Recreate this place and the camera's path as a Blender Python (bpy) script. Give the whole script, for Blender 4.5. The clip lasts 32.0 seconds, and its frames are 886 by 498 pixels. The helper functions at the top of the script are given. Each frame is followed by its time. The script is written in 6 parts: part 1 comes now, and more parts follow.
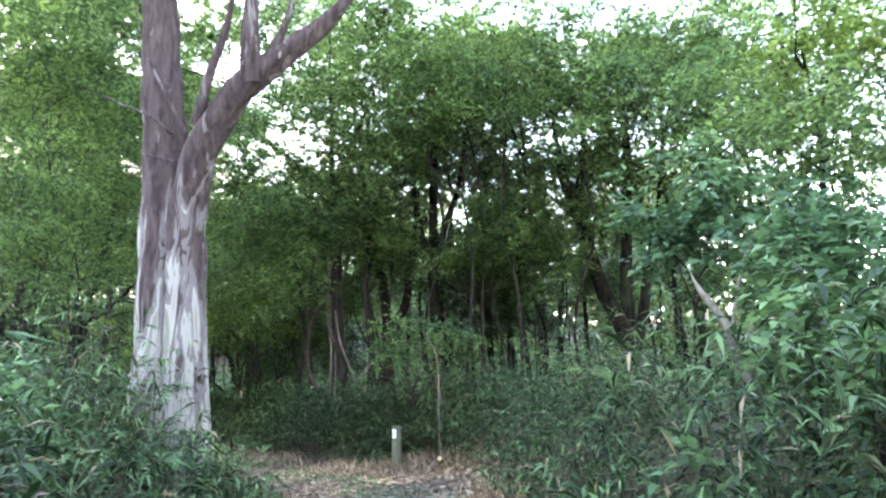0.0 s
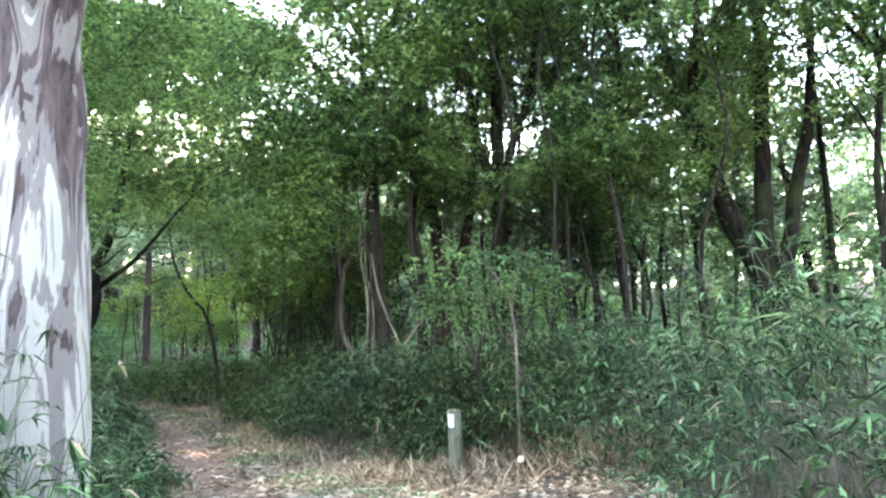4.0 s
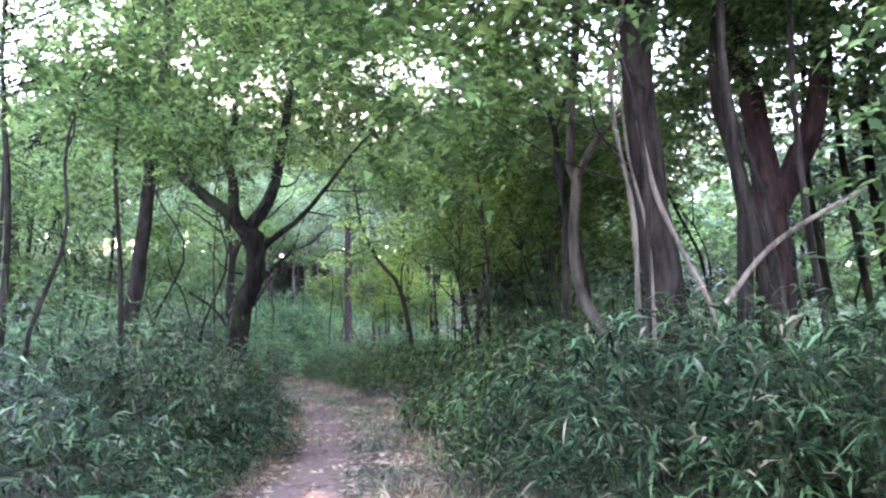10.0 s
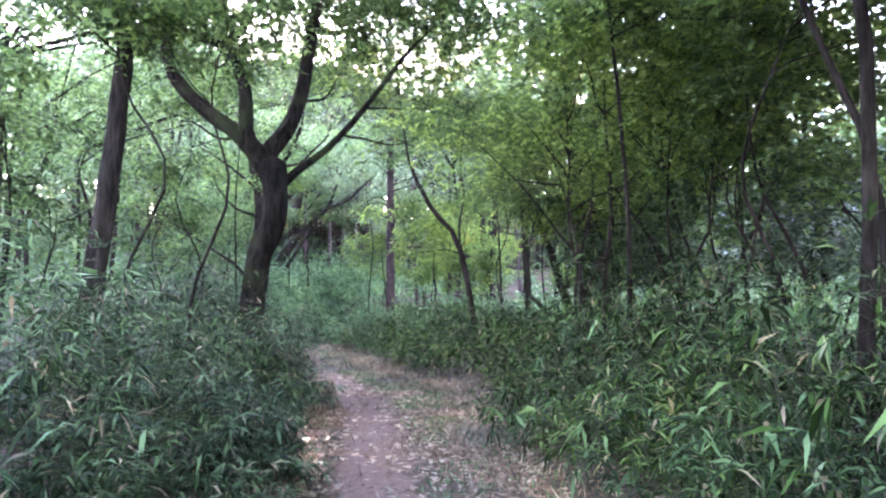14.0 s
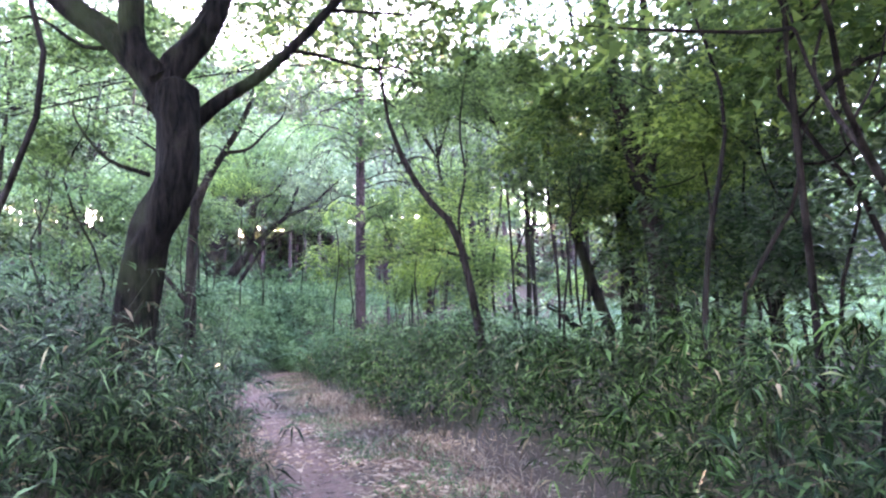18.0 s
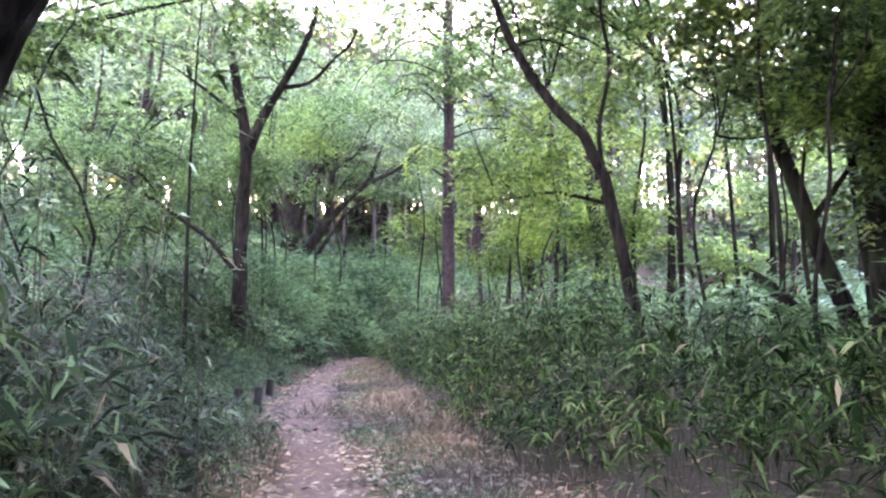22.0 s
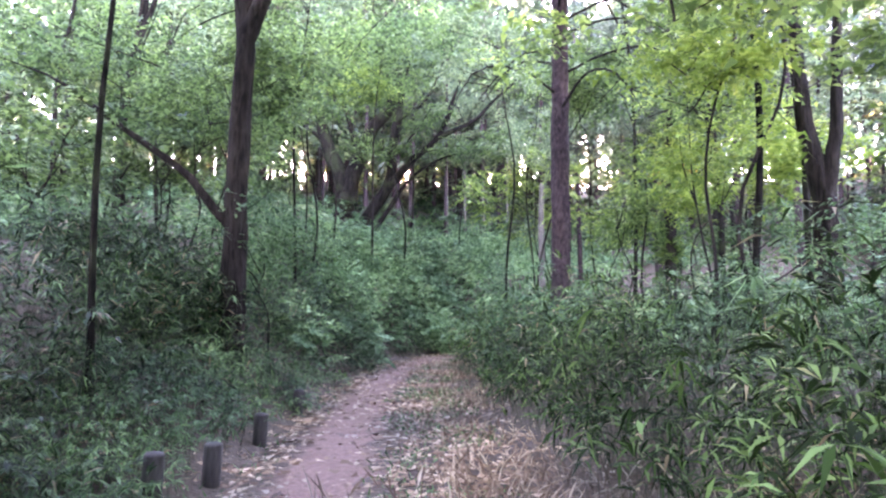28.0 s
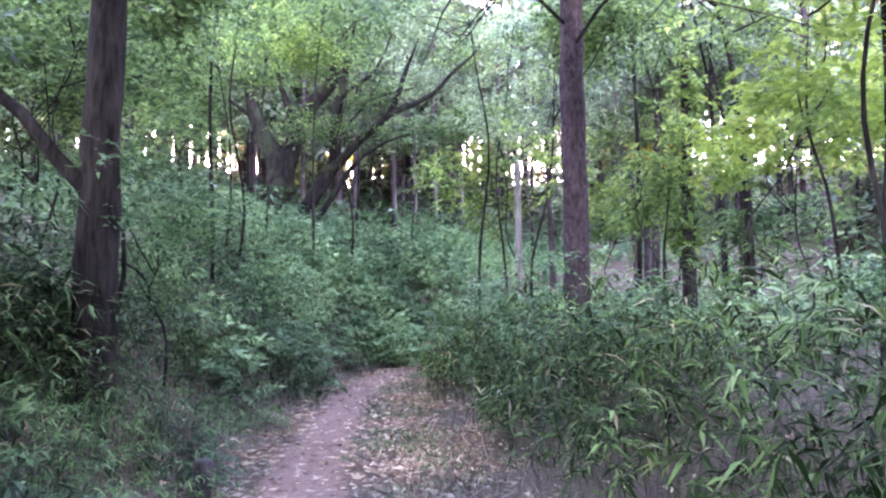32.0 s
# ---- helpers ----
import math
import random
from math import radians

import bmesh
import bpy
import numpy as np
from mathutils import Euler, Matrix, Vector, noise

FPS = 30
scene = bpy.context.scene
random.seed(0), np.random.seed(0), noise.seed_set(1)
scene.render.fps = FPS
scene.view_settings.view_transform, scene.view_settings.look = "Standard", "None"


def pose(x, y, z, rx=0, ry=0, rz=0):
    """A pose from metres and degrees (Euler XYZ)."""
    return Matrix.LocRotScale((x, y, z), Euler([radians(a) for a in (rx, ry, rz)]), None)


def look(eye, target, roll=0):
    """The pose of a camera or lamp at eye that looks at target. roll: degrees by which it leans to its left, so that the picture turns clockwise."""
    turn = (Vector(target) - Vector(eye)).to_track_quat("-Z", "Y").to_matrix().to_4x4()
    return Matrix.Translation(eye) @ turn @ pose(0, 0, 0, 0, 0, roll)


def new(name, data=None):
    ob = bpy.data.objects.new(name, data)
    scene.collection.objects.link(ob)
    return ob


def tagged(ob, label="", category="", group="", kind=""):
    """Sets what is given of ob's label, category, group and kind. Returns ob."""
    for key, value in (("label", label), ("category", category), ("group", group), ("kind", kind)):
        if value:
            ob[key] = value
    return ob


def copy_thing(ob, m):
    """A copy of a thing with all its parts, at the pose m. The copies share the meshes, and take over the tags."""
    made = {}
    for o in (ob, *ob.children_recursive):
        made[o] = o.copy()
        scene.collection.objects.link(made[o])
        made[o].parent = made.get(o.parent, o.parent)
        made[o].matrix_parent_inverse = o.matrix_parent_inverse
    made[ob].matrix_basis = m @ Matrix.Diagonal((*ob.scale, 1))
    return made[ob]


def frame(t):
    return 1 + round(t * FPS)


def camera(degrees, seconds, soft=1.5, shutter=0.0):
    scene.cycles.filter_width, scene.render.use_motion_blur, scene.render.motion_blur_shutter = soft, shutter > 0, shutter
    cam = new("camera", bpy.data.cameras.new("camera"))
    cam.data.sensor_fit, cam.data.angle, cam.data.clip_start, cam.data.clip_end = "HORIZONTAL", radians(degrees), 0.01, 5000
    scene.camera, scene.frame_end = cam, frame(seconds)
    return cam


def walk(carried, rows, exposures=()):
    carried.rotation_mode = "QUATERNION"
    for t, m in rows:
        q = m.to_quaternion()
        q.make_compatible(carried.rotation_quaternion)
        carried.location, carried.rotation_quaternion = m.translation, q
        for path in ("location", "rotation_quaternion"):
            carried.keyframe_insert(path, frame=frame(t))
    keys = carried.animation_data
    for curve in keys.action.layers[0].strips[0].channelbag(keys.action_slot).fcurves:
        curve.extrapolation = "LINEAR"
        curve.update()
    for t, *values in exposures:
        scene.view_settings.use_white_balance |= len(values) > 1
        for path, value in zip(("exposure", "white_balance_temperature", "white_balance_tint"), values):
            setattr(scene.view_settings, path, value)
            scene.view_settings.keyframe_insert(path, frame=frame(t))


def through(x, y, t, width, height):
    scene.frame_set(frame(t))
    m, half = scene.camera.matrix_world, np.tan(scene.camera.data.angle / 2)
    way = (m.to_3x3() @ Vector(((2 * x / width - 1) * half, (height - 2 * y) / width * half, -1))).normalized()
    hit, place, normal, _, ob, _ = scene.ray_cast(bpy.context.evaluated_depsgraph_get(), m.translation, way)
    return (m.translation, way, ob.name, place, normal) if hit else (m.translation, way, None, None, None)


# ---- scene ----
cam = camera(66.0, 32.0, soft=2.35)
PATH = [
    (0, (0.962, 5.551, 1.424), (0.773, 7.501, 1.825), -1.9),
    (0.5, (0.882, 6.041, 1.483), (0.701, 8.0, 1.844), -3.1),
    (1, (0.868, 6.528, 1.54), (0.581, 8.467, 1.937), -2.5),
    (1.5, (0.767, 7.038, 1.49), (0.503, 8.987, 1.856), -2.5),
    (2, (0.718, 7.532, 1.488), (0.444, 9.481, 1.842), -3.9),
    (2.5, (0.628, 8.073, 1.49), (0.29, 10.014, 1.832), -2.2),
    (4.5, (0.283, 10.143, 1.404), (-0.119, 12.077, 1.718), -3.1),
    (5, (0.219, 10.597, 1.451), (-0.261, 12.508, 1.794), -2.8),
    (5.5, (0.077, 11.026, 1.438), (-0.46, 12.93, 1.732), -2.3),
    (6, (-0.102, 11.509, 1.427), (-0.612, 13.419, 1.732), -2.6),
    (6.5, (-0.282, 12.042, 1.45), (-0.851, 13.929, 1.791), -2.1),
    (7, (-0.503, 12.509, 1.44), (-1.08, 14.4, 1.739), -1.1),
    (7.5, (-0.704, 12.967, 1.419), (-1.297, 14.857, 1.694), -2.4),
    (8, (-0.918, 13.477, 1.427), (-1.631, 15.329, 1.676), -2.3),
    (8.5, (-1.187, 13.958, 1.398), (-1.873, 15.81, 1.714), -2.3),
    (9, (-1.415, 14.441, 1.37), (-2.24, 16.237, 1.68), -3.0),
    (9.5, (-1.679, 15.008, 1.402), (-2.605, 16.757, 1.691), -1.7),
    (10, (-1.951, 15.485, 1.41), (-2.903, 17.22, 1.699), -1.7),
    (10.5, (-2.187, 15.981, 1.442), (-3.34, 17.596, 1.696), -1.6),
    (11, (-2.461, 16.386, 1.431), (-3.616, 17.996, 1.7), -0.2),
    (11.5, (-2.747, 16.742, 1.396), (-3.872, 18.377, 1.644), -0.4),
    (12, (-3.066, 17.108, 1.415), (-4.302, 18.667, 1.618), -0.3),
    (12.5, (-3.465, 17.5, 1.427), (-4.621, 19.11, 1.69), -0.7),
    (13, (-3.816, 17.851, 1.449), (-4.941, 19.493, 1.638), -0.1),
    (13.5, (-4.26, 18.365, 1.461), (-5.367, 20.022, 1.635), -0.4),
    (14, (-4.699, 18.819, 1.467), (-5.753, 20.508, 1.663), -0.8),
    (14.5, (-5.002, 19.201, 1.462), (-6.157, 20.809, 1.75), -0.8),
    (15, (-5.38, 19.66, 1.422), (-6.507, 21.29, 1.696), 0.3),
    (15.5, (-5.724, 20.078, 1.435), (-6.819, 21.735, 1.676), -0.3),
    (17.5, (-7.426, 22.221, 1.525), (-8.497, 23.894, 1.759), 0.1),
    (18, (-7.728, 22.649, 1.497), (-8.69, 24.383, 1.753), -1.3),
    (18.5, (-8.053, 23.228, 1.551), (-9.101, 24.909, 1.829), -0.8),
    (19, (-8.381, 23.698, 1.469), (-9.395, 25.398, 1.755), -0.4),
    (19.5, (-8.662, 24.174, 1.438), (-9.637, 25.898, 1.713), -1.0),
    (20, (-8.964, 24.607, 1.53), (-10.025, 26.291, 1.719), 0.5),
    (20.5, (-9.313, 25.081, 1.515), (-10.381, 26.754, 1.764), 0.2),
    (21, (-9.591, 25.487, 1.463), (-10.733, 27.107, 1.73), 0.5),
    (21.5, (-9.955, 25.923, 1.467), (-11.165, 27.498, 1.703), 1.3),
    (22, (-10.346, 26.35, 1.46), (-11.533, 27.947, 1.673), -0.1),
    (22.5, (-10.739, 26.814, 1.478), (-12.018, 28.337, 1.692), 0.9),
    (23, (-11.101, 27.22, 1.428), (-12.379, 28.743, 1.639), 0.6),
    (23.5, (-11.462, 27.631, 1.438), (-12.747, 29.152, 1.626), -0.4),
    (24, (-11.795, 28.073, 1.481), (-13.148, 29.538, 1.631), 0.3),
    (24.5, (-12.259, 28.518, 1.464), (-13.595, 29.997, 1.636), 0.1),
    (25, (-12.66, 28.955, 1.441), (-14.023, 30.409, 1.616), 0.4),
    (25.5, (-13.078, 29.375, 1.437), (-14.452, 30.818, 1.614), 0.6),
    (26, (-13.42, 29.705, 1.448), (-14.728, 31.209, 1.611), -0.7),
    (26.5, (-13.799, 30.095, 1.463), (-15.146, 31.557, 1.673), -0.8),
    (28.5, (-15.123, 31.371, 1.46), (-16.464, 32.846, 1.625), 0.5),
    (29, (-15.509, 31.663, 1.476), (-16.815, 33.168, 1.646), -0.2),
    (29.5, (-15.877, 32.015, 1.519), (-17.179, 33.526, 1.664), 0.4),
    (30, (-16.252, 32.31, 1.52), (-17.574, 33.802, 1.69), 0.6),
    (30.5, (-16.566, 32.6, 1.529), (-17.895, 34.089, 1.661), -0.1),
    (31, (-16.906, 32.93, 1.568), (-18.212, 34.435, 1.75), 0.6),
    (31.5, (-17.237, 33.136, 1.575), (-18.449, 34.711, 1.796), -0.3),
    (32, (-17.531, 33.356, 1.562), (-18.739, 34.94, 1.74), -0.6),
]
walk(cam, [(t, look(eye, target, roll)) for t, eye, target, roll in PATH],
     [(0, 5.4, 7550, 26), (1, 5.5, 8300, 24), (2, 5.68, 9300, 20), (3.5, 5.87, 8100, 20), (5, 6.0, 7200, 31), (6, 6.2, 6850, 33), (8, 6.32, 6750, 38), (12, 6.38, 6950, 44), (15, 6.57, 6750, 49), (19, 6.6, 6650, 52), (22, 6.48, 7250, 51), (24, 6.34, 7150, 60), (28, 6.46, 7050, 55), (32, 6.52, 6750, 57)])

# ---- sky, sun, exposure ----
SUN_AZ, SUN_EL = radians(44.0), radians(10.0)
world = bpy.data.worlds.new("world")
scene.world = world
world.use_nodes = True
wn = world.node_tree
sky = wn.nodes.new("ShaderNodeTexSky")
sky.sky_type, sky.sun_disc = "NISHITA", False
sky.sun_elevation, sky.sun_rotation = SUN_EL, -SUN_AZ
sky.air_density, sky.dust_density, sky.ozone_density = 1.0, 0.3, 1.0
wn.links.new(sky.outputs[0], wn.nodes["Background"].inputs[0])
wn.nodes["Background"].inputs[1].default_value = 0.15
sun = new("sun", bpy.data.lights.new("sun", "SUN"))
sun.data.energy, sun.data.angle, sun.data.color = 2.2, radians(0.53), (1.0, 0.72, 0.45)
SUN_WAY = Vector((-math.sin(SUN_AZ) * math.cos(SUN_EL), math.cos(SUN_AZ) * math.cos(SUN_EL), math.sin(SUN_EL)))
sun.matrix_world = look(SUN_WAY * 60, (0, 0, 0))

# ---- materials ----


def nodes_of(name):
    m = bpy.data.materials.new(name)
    m.use_nodes = True
    t = m.node_tree
    return m, t, t.nodes["Principled BSDF"]


def node(t, kind, **kw):
    n = t.nodes.new("ShaderNode" + kind)
    for k, v in kw.items():
        n.inputs[k].default_value = v
    return n


def ramp(t, source, stops):
    r = t.nodes.new("ShaderNodeValToRGB")
    e = r.color_ramp.elements
    while len(e) < len(stops):
        e.new(0.5)
    for el, (at, col) in zip(e, stops):
        el.position, el.color = at, (*col, 1)
    t.links.new(source, r.inputs[0])
    return r


def blend(t, fac, a, b, mode="MIX"):
    m = t.nodes.new("ShaderNodeMix")
    m.data_type, m.blend_type = "RGBA", mode
    for sock, v in ((m.inputs[0], fac), (m.inputs[6], a), (m.inputs[7], b)):
        if hasattr(v, "is_linked"):
            t.links.new(v, sock)
        else:
            sock.default_value = v if sock == m.inputs[0] else (*v, 1)
    return m.outputs[2]


def leaf_mat(name, dark, mid, light, rough=0.5, through=0.4, dead=None, spec=0.2):
    m, t, p = nodes_of(name)
    geo = t.nodes.new("ShaderNodeNewGeometry")
    r = ramp(t, geo.outputs["Random Per Island"], [(0.0, dark), (0.3, dark), (0.65, mid), (0.95, light)] if dead is None else [(0.0, dark), (0.46, dark), (0.72, mid), (0.95, light), (0.97, dead)])
    n = node(t, "TexNoise", Scale=0.55, Detail=3.0)
    co = t.nodes.new("ShaderNodeTexCoord")
    t.links.new(co.outputs["Object"], n.inputs["Vector"])
    patch = ramp(t, n.outputs["Fac"], [(0.36, (0.6, 0.65, 0.72)), (0.64, (1.38, 1.24, 1.12))])
    col = blend(t, 1.0, r.outputs[0], patch.outputs[0], "MULTIPLY")
    t.links.new(col, p.inputs["Base Color"])
    p.inputs["Roughness"].default_value = rough
    p.inputs["Specular IOR Level"].default_value = spec
    tr = node(t, "BsdfTranslucent")
    warm = blend(t, 1.0, col, (1.2, 1.13, 0.95), "MULTIPLY")
    t.links.new(warm, tr.inputs["Color"])
    mix = t.nodes.new("ShaderNodeMixShader")
    mix.inputs[0].default_value = through
    t.links.new(p.outputs[0], mix.inputs[1])
    t.links.new(tr.outputs[0], mix.inputs[2])
    t.links.new(mix.outputs[0], t.nodes["Material Output"].inputs["Surface"])
    return m


def bark_mat(name, dark, light, stretch=0.18, scale=14.0, depth=0.6, moss=None, patches=None):
    m, t, p = nodes_of(name)
    co = t.nodes.new("ShaderNodeTexCoord")
    mp = t.nodes.new("ShaderNodeMapping")
    mp.inputs["Scale"].default_value = (1, 1, stretch)
    t.links.new(co.outputs["Object"], mp.inputs["Vector"])
    n = node(t, "TexNoise", Scale=scale, Detail=6.0, Roughness=0.65, Distortion=0.4)
    t.links.new(mp.outputs[0], n.inputs["Vector"])
    col = ramp(t, n.outputs["Fac"], [(0.36, dark), (0.64, light)]).outputs[0]
    big = node(t, "TexNoise", Scale=1.6, Detail=3.0)
    t.links.new(co.outputs["Object"], big.inputs["Vector"])
    if patches:
        pm = t.nodes.new("ShaderNodeMapping")
        pm.inputs["Scale"].default_value = (5.0, 5.0, 0.75)
        t.links.new(co.outputs["Object"], pm.inputs["Vector"])
        w = node(t, "TexNoise", Scale=1.1, Detail=4.0, Roughness=0.55, Distortion=1.2)
        t.links.new(pm.outputs[0], w.inputs["Vector"])
        sep = t.nodes.new("ShaderNodeSeparateXYZ")
        t.links.new(co.outputs["Object"], sep.inputs[0])
        tall = node(t, "MapRange")
        t.links.new(sep.outputs["Z"], tall.inputs["Value"])
        for k, v in (("From Min", 2.2), ("From Max", 4.6), ("To Min", 0.07), ("To Max", -0.15)):
            tall.inputs[k].default_value = v
        shed = t.nodes.new("ShaderNodeMath")
        t.links.new(w.outputs["Fac"], shed.inputs[0])
        t.links.new(tall.outputs[0], shed.inputs[1])
        for at, c in patches:
            f = ramp(t, shed.outputs[0], [(at, (0, 0, 0)), (at + 0.025, (1, 1, 1))])
            soft = blend(t, 0.3, c, col)
            col = blend(t, f.outputs[0], col, soft)
    else:
        f = ramp(t, big.outputs["Fac"], [(0.4, (0.7, 0.7, 0.7)), (0.65, (1.2, 1.15, 1.1))])
        col = blend(t, 1.0, col, f.outputs[0], "MULTIPLY")
    if moss:
        f = ramp(t, big.outputs["Fac"], [(0.5, (0, 0, 0)), (0.66, (0.75, 0.75, 0.75))])
        col = blend(t, f.outputs[0], col, moss)
    t.links.new(col, p.inputs["Base Color"])
    p.inputs["Roughness"].default_value = 0.88
    p.inputs["Specular IOR Level"].default_value = 0.06
    b = node(t, "Bump", Strength=depth, Distance=0.055)
    t.links.new(n.outputs["Fac"], b.inputs["Height"])
    t.links.new(b.outputs[0], p.inputs["Normal"])
    return m


def plain_mat(name, a, b, scale=20.0, rough=0.8, stretch=1.0, bump=0.3):
    m, t, p = nodes_of(name)
    co = t.nodes.new("ShaderNodeTexCoord")
    mp = t.nodes.new("ShaderNodeMapping")
    mp.inputs["Scale"].default_value = (1, 1, stretch)
    t.links.new(co.outputs["Object"], mp.inputs["Vector"])
    n = node(t, "TexNoise", Scale=scale, Detail=6.0, Roughness=0.6)
    t.links.new(mp.outputs[0], n.inputs["Vector"])
    t.links.new(ramp(t, n.outputs["Fac"], [(0.35, a), (0.65, b)]).outputs[0], p.inputs["Base Color"])
    p.inputs["Roughness"].default_value = rough
    bp = node(t, "Bump", Strength=bump, Distance=0.01)
    t.links.new(n.outputs["Fac"], bp.inputs["Height"])
    t.links.new(bp.outputs[0], p.inputs["Normal"])
    return m


M_MAPLE = leaf_mat("maple_leaf", (0.0432, 0.0812, 0.0332), (0.101, 0.189, 0.0635), (0.192, 0.308, 0.121), through=0.55)
M_FRESH = leaf_mat("fresh_leaf", (0.0808, 0.143, 0.0465), (0.179, 0.296, 0.0801), (0.323, 0.45, 0.138), through=0.58)
M_YELLOW = leaf_mat("yellow_leaf", (0.12, 0.2, 0.04), (0.19, 0.3, 0.06), (0.3, 0.4, 0.1), through=0.6)
M_DARK = leaf_mat("evergreen_leaf", (0.0254, 0.0538, 0.0235), (0.0577, 0.11, 0.047), (0.115, 0.19, 0.0952), rough=0.35, through=0.35)
# Far leaves paled and greyed: haze of distance is put into their colour.
M_HAZY = leaf_mat("hazy_far_leaf", (0.0819, 0.129, 0.0763), (0.169, 0.254, 0.143), (0.289, 0.382, 0.233), through=0.55)
M_PINE = leaf_mat("pine_needle", (0.05, 0.075, 0.05), (0.075, 0.1, 0.065), (0.105, 0.13, 0.085), through=0.25)
M_SASA = leaf_mat("bamboo_grass_leaf", (0.011, 0.029, 0.012), (0.062, 0.136, 0.057), (0.16, 0.28, 0.138), rough=0.48, through=0.3, spec=0.12, dead=(0.3, 0.235, 0.17))
# Yellower copy of the bamboo grass leaf, with warm light put into its colour.
M_SASA_WARM = leaf_mat("warm_lit_bamboo_grass_leaf", (0.011, 0.027, 0.007), (0.066, 0.146, 0.041), (0.186, 0.31, 0.118), rough=0.5, through=0.32, spec=0.06, dead=(0.34, 0.27, 0.18))
M_BROAD = leaf_mat("shrub_leaf", (0.044, 0.1, 0.046), (0.105, 0.225, 0.1), (0.2, 0.35, 0.17), rough=0.45, through=0.42)
# Lightened leaf green: the clearing's daylight is put into this colour.
M_FERN_LIT = leaf_mat("lit_fern_leaf", (0.095, 0.19, 0.092), (0.185, 0.34, 0.17), (0.3, 0.46, 0.27), rough=0.5, through=0.45)
M_DRY = leaf_mat("dry_leaf", (0.16, 0.1, 0.068), (0.37, 0.26, 0.185), (0.62, 0.49, 0.37), rough=0.75, through=0.15)
M_STRAW = leaf_mat("dry_grass", (0.13, 0.088, 0.06), (0.3, 0.22, 0.155), (0.52, 0.42, 0.32), rough=0.7, through=0.2)
M_CULM = plain_mat("bamboo_culm", (0.02, 0.024, 0.01), (0.065, 0.065, 0.03), 30, 0.5, 0.2)
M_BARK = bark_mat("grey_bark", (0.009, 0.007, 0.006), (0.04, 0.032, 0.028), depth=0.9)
M_SAPLING = bark_mat("sapling_bark", (0.035, 0.027, 0.023), (0.105, 0.085, 0.072))
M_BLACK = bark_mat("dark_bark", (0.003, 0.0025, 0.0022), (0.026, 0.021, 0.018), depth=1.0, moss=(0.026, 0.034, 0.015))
M_RED = bark_mat("red_brown_bark", (0.014, 0.0085, 0.0085), (0.05, 0.029, 0.028))
M_PINEBARK = bark_mat("pine_bark", (0.025, 0.017, 0.019), (0.085, 0.058, 0.06), stretch=0.5, scale=18, depth=1.0)
M_PALE = bark_mat("pale_bark", (0.1, 0.085, 0.07), (0.23, 0.2, 0.17))
M_VINE = bark_mat("vine_bark", (0.08, 0.06, 0.048), (0.2, 0.16, 0.13))
M_PLANE = bark_mat("plane_bark", (0.036, 0.024, 0.024), (0.1, 0.07, 0.069), depth=0.5,
                   patches=[(0.46, (0.2, 0.17, 0.165)), (0.56, (0.38, 0.345, 0.31)), (0.665, (0.15, 0.15, 0.115))])

# ---- lie of the land ----
TRACK = np.array([(1.2, -8), (1.05, 0), (0.96, 5.5), (0.5, 9), (-0.35, 12), (-1.9, 14.9), (-4.3, 17.9), (-6.3, 20.5), (-8.9, 24.2),
                  (-11.3, 27.2), (-13.6, 29.5), (-15.5, 31.2), (-18.0, 33.3), (-21.9, 37.1), (-24.4, 39.8), (-27.6, 43.8), (-29.3, 47.5), (-29.6, 51), (-28.2, 56), (-25, 63)])


def spline(pts, n):
    """n points on a smooth curve through pts."""
    pts = np.asarray(pts, float)
    k = len(pts)
    p = np.vstack([2 * pts[0] - pts[1], pts, 2 * pts[-1] - pts[-2]])
    u = np.linspace(0, k - 1 - 1e-9, n)
    i = u.astype(int)
    f = (u - i)[:, None]
    a, b, c, d = p[i], p[i + 1], p[i + 2], p[i + 3]
    return 0.5 * (2 * b + (c - a) * f + (2 * a - 5 * b + 4 * c - d) * f**2 + (3 * b - a - 3 * c + d) * f**3)


LINE = spline(TRACK, 260)


def off_track(x, y):
    """Distance to the trodden line (positive to its right), and how far along it."""
    x, y = np.atleast_1d(np.asarray(x, float)), np.atleast_1d(np.asarray(y, float))
    d, s = np.empty(len(x)), np.empty(len(x), int)
    way = np.gradient(LINE, axis=0)
    way /= np.linalg.norm(way, axis=1)[:, None]
    for a in range(0, len(x), 20000):
        q = np.stack([x[a:a + 20000], y[a:a + 20000]], 1)
        g = q[:, None] - LINE[None]
        dd = (g**2).sum(2)
        j = dd.argmin(1)
        v = g[np.arange(len(q)), j]
        side = way[j, 1] * v[:, 0] - way[j, 0] * v[:, 1]
        d[a:a + 20000] = np.sqrt(dd.min(1)) * np.where(side >= 0, 1, -1)
        s[a:a + 20000] = j
    return d, LINE[s, 1]


def smooth(a, b, v):
    f = np.clip((v - a) / (b - a), 0, 1)
    return f * f * (3 - 2 * f)


def waves(x, y, s):
    return (np.sin(x * 1.7 / s + 0.6 * np.sin(y * 1.1 / s)) + np.sin(y * 1.3 / s + 2.1 + 0.8 * np.sin(x * 0.9 / s))) / 2


